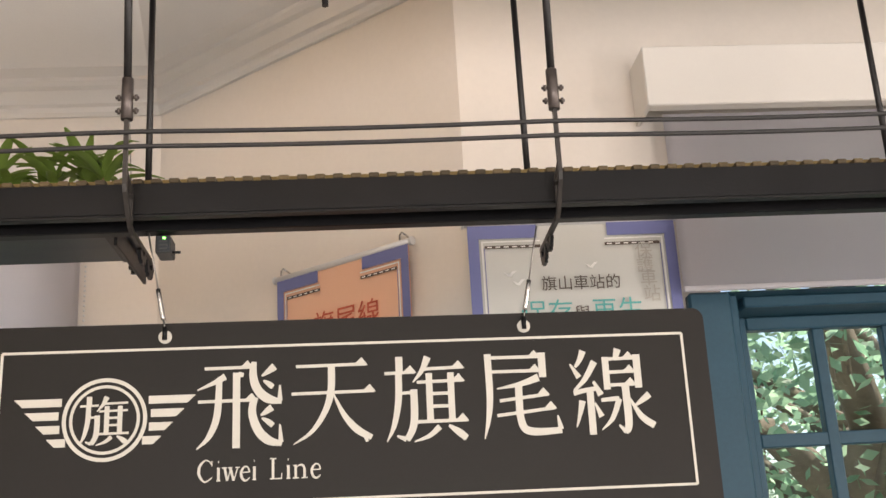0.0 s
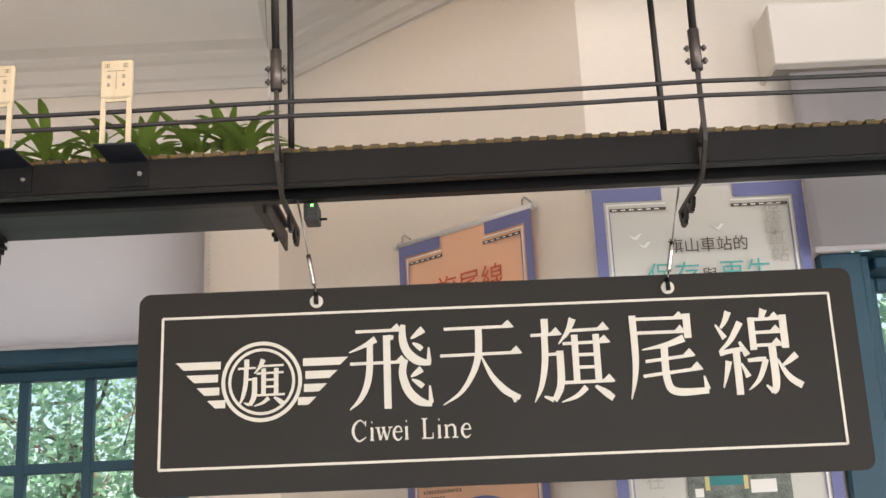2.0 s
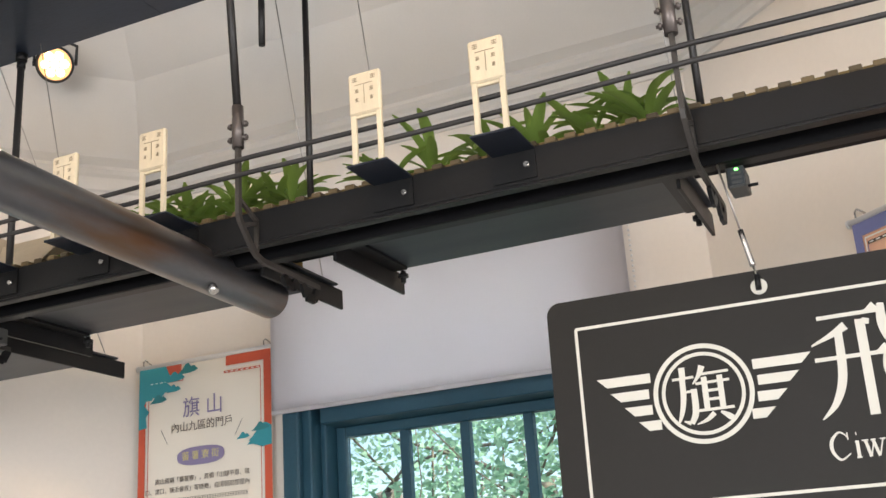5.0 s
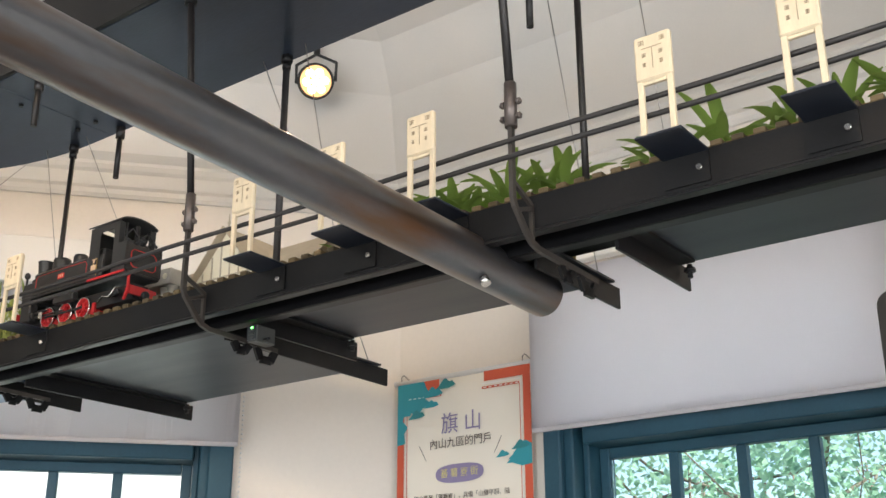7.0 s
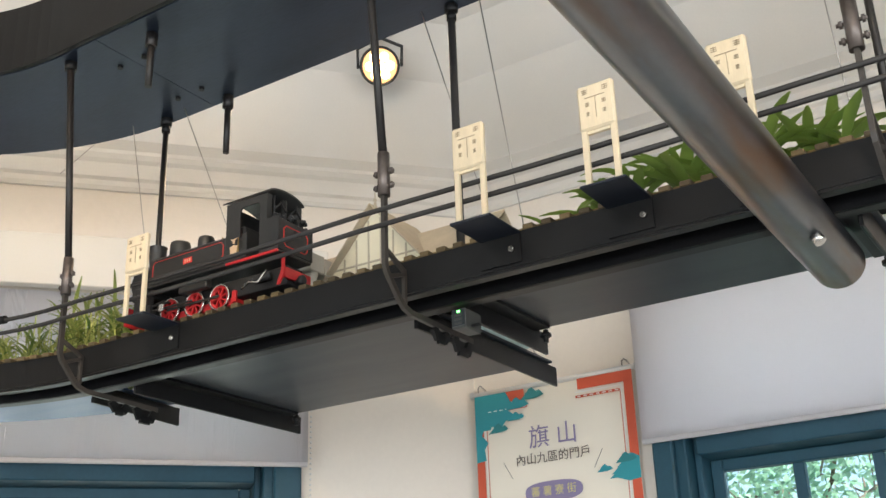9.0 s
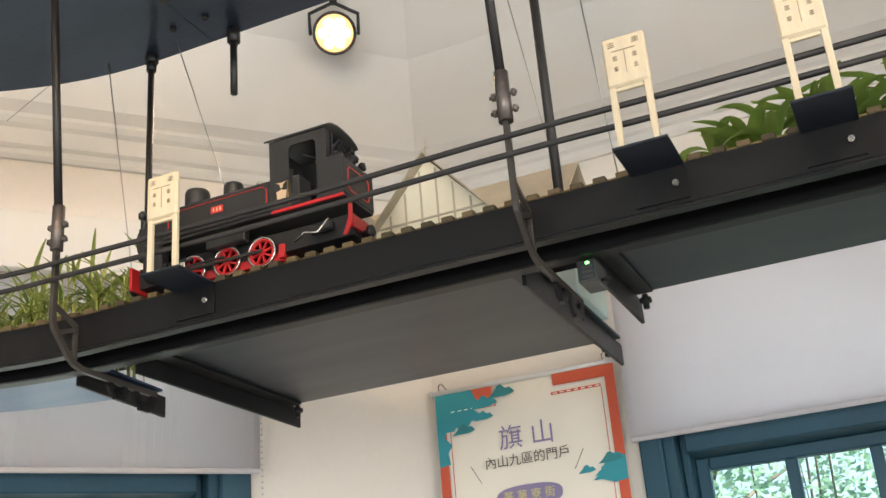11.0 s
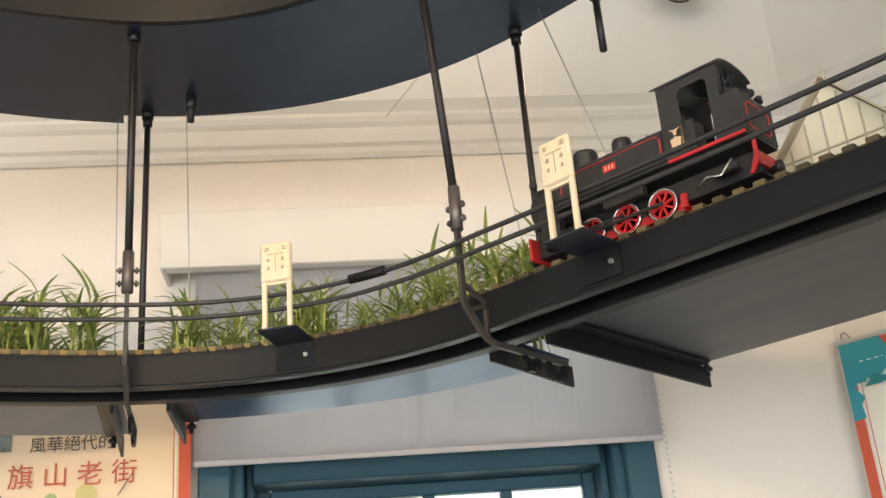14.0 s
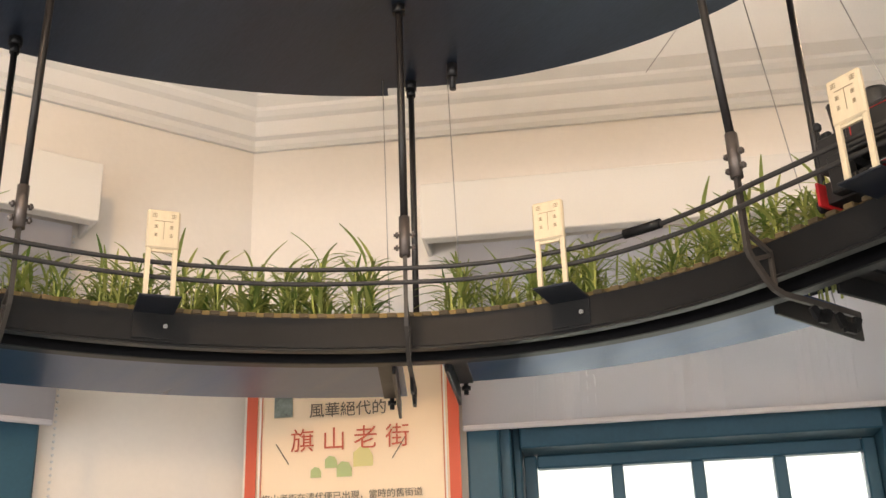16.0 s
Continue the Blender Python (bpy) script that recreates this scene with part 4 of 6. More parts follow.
    # cab
    for y in (-0.047, 0.044):
        pts = [(0.2965, 0.0765), (0.334, 0.0765), (0.334, 0.112), (0.330, 0.118), (0.330, 0.170), (0.335, 0.176), (0.372, 0.176), (0.377, 0.170), (0.377, 0.0765), (0.421, 0.0765), (0.421, 0.139), (0.394, 0.139), (0.394, 0.1895), (0.2965, 0.1895)]
        part("cab_side", extrude(bmesh.new(), pts, Matrix.Translation((0, y + 0.003, 0)) @ Matrix.Rotation(radians(90), 4, "X"), 0.003), LB, g)
    part("cab_door", bx(0.3345, 0.3475, -0.0475, -0.0445, 0.077, 0.124, 0.001), LB, g)
    part("cab_front", bx(0.297, 0.3005, -0.0438, 0.0438, 0.0765, 0.189, 0.001), LB, g)
    bm = bx(0.3905, 0.394, -0.0438, 0.0438, 0.139, 0.15, 0)
    for y0, y1 in ((-0.0438, -0.034), (-0.006, 0.006), (0.034, 0.0438)):
        box(bm, 0.3905, 0.394, y0, y1, 0.1502, 0.189)
    part("cab_back", bm, LB, g)
    part("bunker", bx(0.3945, 0.4208, -0.0438, 0.0438, 0.0765, 0.136, 0.001), LB, g)
    bm = bmesh.new()
    rings = []
    for x in (0.288, 0.399):
        rings.append([[bm.verts.new((x, 0.052 * math.sin(a), 0.1895 - 0.012 * (1 - math.cos(a)) / (1 - math.cos(1.2)) + 0.0135 + e)) for a in [(-1.2 + 2.4 * k / 12) for k in range(13)]] for e in (0, 0.003)])
    for e in (0, 1):
        for a, b, c, d in zip(rings[0][e], rings[0][e][1:], rings[1][e][1:], rings[1][e]):
            bm.faces.new((a, b, c, d)).smooth = True
    for r in rings:
        for a, b, c, d in zip(r[0], r[0][1:], r[1][1:], r[1]):
            bm.faces.new((a, b, c, d))
    for k in (0, -1):
        bm.faces.new((rings[0][0][k], rings[1][0][k], rings[1][1][k], rings[0][1][k]))
    bmesh.ops.recalc_face_normals(bm, faces=bm.faces)
    part("cab_roof", bm, LB, g)
    for y in (-0.026, 0.026):
        part("spectacle_ring", lathe([(0.010, -0.001), (0.012, -0.001), (0.012, 0.0012), (0.010, 0.0012)], 18, Matrix.Translation((0.296, y, 0.163)) @ Matrix.Rotation(radians(90), 4, "Y")), LB2, g)
    bm = bmesh.new()
    for y in (-0.02, 0.02):
        tube(bm, [(0.395, y - 0.012, 0.160), (0.402, y, 0.176), (0.405, y + 0.012, 0.160)], 0.0022, 6)
    part("rear_lamp_bracket", bm, LB2, g)
    for k, (a, b) in enumerate((((0.34, -0.02, 0.17), (0.372, -0.01, 0.12)), ((0.35, 0.0, 0.165), (0.368, -0.03, 0.095)))):
        mid = (Vector(a) + Vector(b)) / 2 + Vector((0.012, -0.01, 0.008))
        part("wiring", tube(bmesh.new(), [a, mid, b], 0.0012, 5), LINER if k else CABLE, g, "loose wiring inside the cab")
    part("boiler_backhead", bx(0.302, 0.325, -0.03, 0.03, 0.08, 0.15, 0.004), LB2, g)
    # badge below the cab window
    bm = extrude(bmesh.new(), [(0.310, 0.089), (0.317, 0.085), (0.324, 0.089), (0.326, 0.104), (0.320, 0.105), (0.317, 0.107), (0.314, 0.105), (0.308, 0.104)], Matrix.Translation((0, -0.0475, 0)) @ Matrix.Rotation(radians(90), 4, "X"), 0.0008)
    extrude(bm, [(0.315, 0.109), (0.319, 0.109), (0.320, 0.115), (0.326, 0.119), (0.317, 0.1175), (0.308, 0.119), (0.314, 0.115)], Matrix.Translation((0, -0.0475, 0)) @ Matrix.Rotation(radians(90), 4, "X"), 0.0008)
    part("badge", bm, BADGE, g, "pale gold shield badge")
    bm = bx(0.298, 0.421, -0.0482, -0.0445, 0.0705, 0.0758, 0.001)
    part("footplate_edge", bm, LRED, g, "bright red footplate edge")
    part("footplate", bx(0.2985, 0.4212, -0.044, 0.044, 0.0705, 0.0755, 0.001), LB, g)
    # red lining on the back of the bunker
    pts = [(-0.026, 0.086), (0.026, 0.086), (0.032, 0.092), (0.032, 0.118), (0.026, 0.124), (-0.026, 0.124), (-0.032, 0.118), (-0.032, 0.092)]
    bm = bmesh.new()
    for a, b in zip(pts, pts[1:] + pts[:1]):
        p, q = Vector((0.4214, *a)), Vector((0.4214, *b))
        box(bm, -0.0009, 0.0009, -0.0005, 0.0005, -0.0006, (q - p).length + 0.0006, 0, Matrix.Translation(p) @ (q - p).to_track_quat("Z", "X").to_matrix().to_4x4())
    part("lining", bm, LINER, g, "thin red lining")
    # coal load and tools heaped behind the cab
    r = random.Random(3)
    bm = bmesh.new()
    for k in range(26):
        bmesh.ops.create_icosphere(bm, subdivisions=1, radius=r.uniform(0.004, 0.008), matrix=Matrix.Translation((r.uniform(0.399, 0.417), r.uniform(-0.036, 0.036), 0.137 + r.uniform(0, 0.012))) @ Matrix.Rotation(r.uniform(0, 3), 4, "X"))
    part("coal_load", bm, LB2, g, "rough black coal heap")
    for y in (-0.03, 0.0, 0.03):
        part("window_bar", rd((0.3955, y, 0.142), (0.3955, y, 0.189), 0.0018, n=8), LB2, g)
    # rivets along the cab side and the tank edge
    bm = bmesh.new()
    for k in range(9):
        rod(bm, (0.3005, -0.0472, 0.084 + k * 0.0118), (0.3005, -0.0482, 0.084 + k * 0.0118), 0.0011, n=6)
    for k in range(12):
        rod(bm, (0.104, -0.0452, 0.0805 + k * 0.004), (0.104, -0.0461, 0.0805 + k * 0.004), 0.0007, n=6)
    part("rivets", bm, LB, g)
    for y in (-0.0485, 0.0485):
        part("handrail", rd((0.3285, y, 0.080), (0.3285, y, 0.118), 0.0011, n=6), BRASS, g, "thin brass handrail")
    for x in (0.0445,):
        part("lamp_iron", rd((x, -0.028, 0.118), (x, -0.028, 0.137), 0.0025, n=8), LB2, g)
        part("corner_lamp", lathe([(0.004, 0.0), (0.0065, 0.003), (0.0065, 0.010), (0.003, 0.014)], 12, Matrix.Translation((x, -0.028, 0.134))), LB2, g)
    # buffers and beams
    part("front_buffer_beam", bx(0.0315, 0.0365, -0.04, 0.04, 0.012, 0.05, 0.001), LRED, g, "red buffer beam")
    part("front_buffer", lathe([(0.005, 0), (0.005, 0.018), (0.010, 0.0185), (0.010, 0.024), (0.006, 0.026)], 16, Matrix.Translation((0.0315, 0, 0.029)) @ Matrix.Rotation(radians(-90), 4, "Y")), LB2, g)
    bm = extrude(bmesh.new(), [(0.4215, 0.070), (0.4265, 0.070), (0.4265, 0.03), (0.416, 0.014), (0.411, 0.014), (0.4215, 0.04)], Matrix.Translation((0, -0.033, 0)) @ Matrix.Rotation(radians(90), 4, "X"), 0.004)
    extrude(bm, [(0.4215, 0.045), (0.4265, 0.045), (0.4265, 0.026), (0.4215, 0.026)], Matrix.Translation((0, 0.036, 0)) @ Matrix.Rotation(radians(90), 4, "X"), 0.068)
    part("rear_buffer_beam", bm, LRED, g, "red rear step beam")
    part("rear_coupling", lathe([(0.004, 0), (0.004, 0.012), (0.009, 0.0125), (0.009, 0.019), (0.006, 0.02)], 14, Matrix.Translation((0.422, 0, 0.026)) @ Matrix.Rotation(radians(90), 4, "Y")), LB2, g)
    # cylinders, coupling rods and wheels
    for d in (-1, 1):
        part("cylinder", bx(0.060, 0.096, d * 0.034 - 0.011, d * 0.034 + 0.011, 0.02, 0.08, 0.003), LB2, g)
        part("cylinder_cover", rd((0.0975, d * 0.035, 0.033), (0.106, d * 0.035, 0.033), 0.010, n=16), LB2, g)
        part("air_tank", bx(0.178, 0.248, d * 0.036 - 0.008, d * 0.036 + 0.008, 0.044, 0.0625, 0.002), LB, g)
        part("tank_bracket", bx(0.205, 0.222, d * 0.03 - 0.004, d * 0.03 + 0.004, 0.063, 0.071), LB, g)
        part("coupling_rod", bx(0.140, 0.272, d * 0.0335 - 0.0012, d * 0.0335 + 0.0012, 0.0215, 0.0265, 0.0008), LB, g)
        part("connecting_rod", bx(0.104, 0.208, d * 0.0365 - 0.0012, d * 0.0365 + 0.0012, 0.0265, 0.0305, 0.0008), LB, g)
        part("slide_bar", bx(0.1, 0.15, d * 0.037 - 0.0025, d * 0.037 + 0.0025, 0.036, 0.0395, 0.0005), LB2, g)
        part("crosshead", bx(0.125, 0.137, d * 0.038 - 0.003, d * 0.038 + 0.003, 0.022, 0.037, 0.001), CHROME, g)
        part("steam_pipe", tube(bmesh.new(), [(0.09, d * 0.036, 0.075), (0.12, d * 0.042, 0.062), (0.175, d * 0.04, 0.060)], 0.0025, 7), LB2, g)
        bm = bx(0.355, 0.395, d * 0.034 - 0.006, d * 0.034 + 0.006, 0.028, 0.042, 0.003)
        part("injector", bm, LB2, g)
        part("injector_pipe", tube(bmesh.new(), [(0.33, d * 0.038, 0.022), (0.35, d * 0.042, 0.030), (0.372, d * 0.042, 0.026), (0.39, d * 0.04, 0.045)], 0.0022, 6), CHROME, g)
        part("brake_shoe", bx(0.296, 0.306, d * 0.024 - 0.003, d * 0.024 + 0.003, 0.008, 0.03, 0.001), LRED, g)
    for x in (0.143, 0.206, 0.268):
        for d in (-1, 1):
            w = part("wheel", ring_wheel(0.0235, 0.006), LRED, g, "red spoked wheel")
            w.matrix_local = Matrix.Translation((x, d * 0.0265, 0.0235)) @ Matrix.Rotation(x * 40, 4, "Y")
            part("tyre", lathe([(0.0217, -0.003), (0.0235, -0.003), (0.0237, 0.0015), (0.0252, 0.0035), (0.0217, 0.0035), (0.0217, -0.003)], 28, Matrix.Rotation(radians(-90 * d), 4, "X")), TYRE, w, "bright steel tyre")
        part("axle", rd((x, -0.03, 0.0235), (x, 0.03, 0.0235), 0.003, n=8), LB2, g)
    part("inner_frame", bx(0.12, 0.30, -0.0215, 0.0215, 0.006, 0.02, 0.001), LRED, g, "red inner frame")
    return g


locomotive(Matrix.Translation((-2.657, at(0, TRACK_OFF).y, RAIL_TOP)))


# ---------------------------------------------------------------- model station
SBLUE = mat("pale_blue_paint", (0.52, 0.68, 0.68), 0.7, vary=0.08, scale=20, bump=0.1)
SCREAM = mat("cream_board", (0.80, 0.74, 0.58), 0.75, vary=0.06, scale=20, bump=0.1)
SROOF = mat("tan_card_roof", (0.50, 0.42, 0.31), 0.8, vary=0.12, scale=25, bump=0.2)
STIMBER = mat("pale_timber_strip", (0.50, 0.44, 0.34), 0.75, vary=0.1, bump=0.1)
SDARK = mat("dark_window", (0.03, 0.035, 0.04), 0.3, vary=0.1, bump=0)
SWHITE = mat("white_frame", (0.85, 0.86, 0.84), 0.6, vary=0.03, bump=0)
SSTONE = mat("grey_card_stone", (0.50, 0.46, 0.40), 0.8, vary=0.08, scale=30, bump=0.15)


def gable(bm, x0, x1, y0, y1, z0, peak, over=0.008, t=0.004):
    """Two roof slopes with the ridge along y."""
    c = (x0 + x1) / 2
    for a, b in ((x0 - over, c), (x1 + over, c)):
        za = z0 - over * (peak - z0) / (c - x0)
        v = [bm.verts.new(p) for p in ((a, y0, za), (b, y0, peak), (b, y1, peak), (a, y1, za), (a, y0, za + t), (b, y0, peak + t), (b, y1, peak + t), (a, y1, za + t))]
        for q in ((0, 1, 2, 3), (4, 5, 6, 7), (0, 1, 5, 4), (3, 2, 6, 7), (0, 3, 7, 4), (1, 2, 6, 5)):
            bm.faces.new([v[k] for k in q])
    bmesh.ops.recalc_face_normals(bm, faces=bm.faces)
    return bm


def station():
    g = empty("model_station", "card model of a pale blue half timbered station", "model building")
    z0 = 2.3925
    part("lower_wall", bx(-2.548, -1.985, 2.345, 2.51, z0, 2.520, 0.001), SBLUE, g)
    part("upper_wall", bx(-2.546, -1.987, 2.347, 2.508, 2.5202, 2.56, 0), SCREAM, g)
    # main roof with ridge along x
    bm = bmesh.new()
    T = Matrix.Translation((-2.2665, 2.4275, 0)) @ Matrix.Rotation(radians(90), 4, "Z")
    gable(bm, -0.085, 0.085, -0.288, 0.288, 2.56, 2.645, 0.012)
    bmesh.ops.transform(bm, matrix=T, verts=bm.verts)
    part("roof", bm, SROOF, g, "tan card roof")
    for a, b, pk, nm in ((-2.312, -2.108, 2.678, 1), (-2.552, -2.466, 2.650, 0)):
        c = (a + b) / 2
        part("gable_wall", extrude(bmesh.new(), [(a, 2.520), (b, 2.520), (b, 2.56), (c, pk - 0.004), (a, 2.56)], Matrix.Translation((0, 2.335, 0)) @ Matrix.Rotation(radians(90), 4, "X"), 0.012), SCREAM, g)
        part("gable_base", bx(a, b, 2.3225, 2.344, z0, 2.5198, 0), SBLUE, g)
        part("gable_roof", gable(bmesh.new(), a, b, 2.305, 2.47, 2.56, pk, 0.012), SROOF, g)
        bm = bmesh.new()
        n = 7 if nm else 3
        for k in range(n + 1):
            x = a + (b - a) * k / n
            top = 2.56 + (pk - 2.56) * (1 - abs(x - c) / ((b - a) / 2)) - 0.008
            box(bm, x - 0.0014, x + 0.0014, 2.3205, 2.3228, 2.521, max(top, 2.55))
        for z in (2.543, 2.566):
            box(bm, a, b, 2.3203, 2.3229, z - 0.0014, z + 0.0014)
        part("timber_frame", bm, STIMBER, g)
        for k in range(2 if nm else 1):
            x = c + ((k - 0.5) * 0.1 if nm else 0.012)
            f = part("window", bx(x - 0.016, x + 0.016, 2.3205, 2.3222, 2.470, 2.514), SWHITE, g)
            bm = bmesh.new()
            for i in range(4):
                for j in range(2):
                    box(bm, x - 0.0145 + i * 0.0075, x - 0.009 + i * 0.0075, 2.3195, 2.3204, 2.4735 + j * 0.021, 2.4895 + j * 0.021)
            part("window_panes", bm, SDARK, f)
    p = part("porch_roof", bx(-2.470, -2.315, 2.255, 2.3, 2.555, 2.592, 0.002), SSTONE, g, "grey card porch roof with round studs")
    part("porch_slab", bx(-2.470, -2.315, 2.3002, 2.3224, 2.5552, 2.588, 0), SSTONE, g)
    for k in range(4):
        x = -2.453 + 0.041 * k
        part("stud", rd((x, 2.2545, 2.573), (x, 2.252, 2.573), 0.007, n=14), SCREAM, p)
    for x in (-2.455, -2.43, -2.355, -2.33):
        part("column", lathe([(0.0125, z0), (0.0105, z0 + 0.012), (0.0105, 2.543), (0.013, 2.5545)], 16, Matrix.Translation((x, 2.278, 0))), SSTONE, g)
    bm = bmesh.new()
    for k in range(8):
        box(bm, -2.428 + k * 0.0125, -2.420 + k * 0.0125, 2.312, 2.3145, 2.491, 2.504)
    part("porch_window", bm, SDARK, g)
    part("porch_band", bx(-2.437, -2.322, 2.3146, 2.3223, 2.485, 2.510, 0), SWHITE, g)
    # half timbering and a window row on the wing beside the gable
    bm = bmesh.new()
    for k in range(5):
        box(bm, -2.104 + k * 0.029, -2.1012 + k * 0.029, 2.3435, 2.3468, 2.5205, 2.558)
    box(bm, -2.106, -1.987, 2.3433, 2.3469, 2.541, 2.5438)
    part("timber_frame", bm, STIMBER, g)
    f = part("window", bx(-2.062, -2.022, 2.3425, 2.3448, 2.470, 2.514), SWHITE, g)
    bm = bmesh.new()
    for i in range(5):
        for j in range(2):
            box(bm, -2.060 + i * 0.0075, -2.0545 + i * 0.0075, 2.3415, 2.3424, 2.4735 + j * 0.021, 2.4895 + j * 0.021)
    part("window_panes", bm, SDARK, f)
    part("finial", lathe([(0.004, 2.680), (0.0022, 2.690), (0.0038, 2.695), (0.0015, 2.700), (0.0008, 2.716)], 8, Matrix.Translation((-2.21, 2.325, 0))), STIMBER, g)
    return g


station()


# ---------------------------------------------------------------- plants
def leaf_mat(name, color, tip, through=0.35):
    m, nt, b = tree(name)
    geo = nt.nodes.new("ShaderNodeNewGeometry")
    mix = nt.nodes.new("ShaderNodeMix")
    mix.data_type = "RGBA"
    mix.inputs[6].default_value, mix.inputs[7].default_value = (*color, 1), (*tip, 1)
    nt.links.new(geo.outputs["Random Per Island"], mix.inputs[0])
    nz = nt.nodes.new("ShaderNodeTexNoise")
    nz.inputs["Scale"].default_value = 60
    bc = nt.nodes.new("ShaderNodeMix")
    bc.data_type, bc.blend_type = "RGBA", "MULTIPLY"
    bc.inputs[0].default_value = 0.25
    nt.links.new(mix.outputs[2], bc.inputs[6])
    nt.links.new(nz.outputs[0], bc.inputs[7])
    nt.links.new(bc.outputs[2], b.inputs["Base Color"])
    b.inputs["Roughness"].default_value = 0.42
    tr, mix2 = nt.nodes.new("ShaderNodeBsdfTranslucent"), nt.nodes.new("ShaderNodeMixShader")
    nt.links.new(mix.outputs[2], tr.inputs[0])
    mix2.inputs[0].default_value = through
    nt.links.new(b.outputs[0], mix2.inputs[1])
    nt.links.new(tr.outputs[0], mix2.inputs[2])
    nt.links.new(mix2.outputs[0], nt.nodes["Material Output"].inputs[0])
    return m


BANANA = leaf_mat("banana_leaf", (0.10, 0.23, 0.045), (0.50, 0.62, 0.16), 0.45)
STEM = mat("banana_stem", (0.26, 0.17, 0.06), 0.7, vary=0.4, scale=60, bump=0.3)
FRUIT = mat("banana_fruit", (0.62, 0.42, 0.04), 0.5, vary=0.2, bump=0.1)
CANE = leaf_mat("cane_leaf", (0.14, 0.25, 0.06), (0.58, 0.60, 0.20))
CANESTEM = mat("cane_stem", (0.42, 0.46, 0.14), 0.6, vary=0.3, scale=50, bump=0.2)


def blade(bm, base, yaw, length, width, rise, droop, fold=0.25, n=7, taper=1.0):
    """An arching leaf with a fold along its middle."""
    d = Vector((math.cos(yaw), math.sin(yaw), 0))
    side = Vector((-d.y, d.x, 0))
    rows = []
    for k in range(n + 1):
        u = k / n
        p = Vector(base) + d * (length * u * math.cos(rise * (1 - 0.5 * u))) + Vector((0, 0, length * (math.sin(rise) * u - droop * u * u)))
        w = width * (math.sin(math.pi * min(1, (u * 0.93 + 0.05)) ** taper) ** 0.7) / 2 + 0.0004
        rows.append((bm.verts.new(p + side * w + Vector((0, 0, w * fold))), bm.verts.new(p), bm.verts.new(p - side * w + Vector((0, 0, w * fold)))))
    for a, b in zip(rows, rows[1:]):
        for k in (0, 1):
            bm.faces.new((a[k], a[k + 1], b[k + 1], b[k])).smooth = True


def banana_plant(seed, height):
    rnd = random.Random(seed)
    g = empty("banana_plant", "small artificial banana plant with broad green leaves", "plant", group="banana plants on the shelf")
    h = height * 0.55
    part("stem", lathe([(0.0085, 0), (0.007, h * 0.5), (0.0055, h), (0.003, h * 1.1)], 9), STEM, g)
    n = rnd.randint(15, 19)
    for k in range(n):
        bm = bmesh.new()
        up = rnd.uniform(0.45, 1.3) if k > 3 else rnd.uniform(1.1, 1.45)
        blade(bm, (0, 0, h * rnd.uniform(0.6, 1.15)), k * 2.4 + rnd.uniform(-0.4, 0.4), height * rnd.uniform(0.26, 0.5), rnd.uniform(0.013, 0.023), up, rnd.uniform(0.2, 0.7), 0.45)
        part("leaf", bm, BANANA, g)
    if seed % 2:
        bm = bmesh.new()
        for k in range(9):
            a = k * 1.3
            box(bm, -0.002, 0.002, -0.002, 0.002, -0.008, 0.004, 0.001, Matrix.Translation((0.011 * math.cos(a), 0.011 * math.sin(a), h * 0.75 - 0.003 * k)))
        part("fruit_bunch", bm, FRUIT, g, "yellow bunch of bananas")
    return g


ban = [banana_plant(k, hh) for k, hh in enumerate((0.19, 0.235, 0.27, 0.31))]
spots = [(-0.625, 2.29, 2), (-0.665, 2.345, 3), (-0.715, 2.31, 1), (-0.765, 2.37, 2), (-0.81, 2.31, 0), (-0.86, 2.35, 3), (-0.91, 2.31, 2), (-0.955, 2.38, 1), (-1.0, 2.31, 0), (-1.06, 2.35, 3), (-1.115, 2.31, 1),
         (-1.165, 2.37, 2), (-1.33, 2.31, 1), (-1.385, 2.36, 3), (-1.44, 2.31, 2), (-1.50, 2.36, 0), (-1.70, 2.31, 1), (-1.74, 2.35, 2), (-1.80, 2.29, 0), (-1.56, 2.30, 2), (-1.60, 2.35, 3), (-1.65, 2.30, 2), (-1.345, 2.36, 2), (-1.41, 2.29, 0), (-1.47, 2.35, 3), (-1.53, 2.33, 1)]
rnd = random.Random(5)
for i, (x, y, k) in enumerate(spots):
    M = Matrix.Translation((x, y, 2.3922)) @ Matrix.Rotation(rnd.uniform(0, 6.28), 4, "Z") @ Matrix.Rotation(rnd.uniform(-0.08, 0.08), 4, "X")
    if k >= 0 and i in (0, 1, 2, 4):
        idx = {0: 2, 1: 3, 2: 1, 4: 0}[i]
        ban[idx].matrix_world = M
    else:
        copy_thing(ban[k], M)


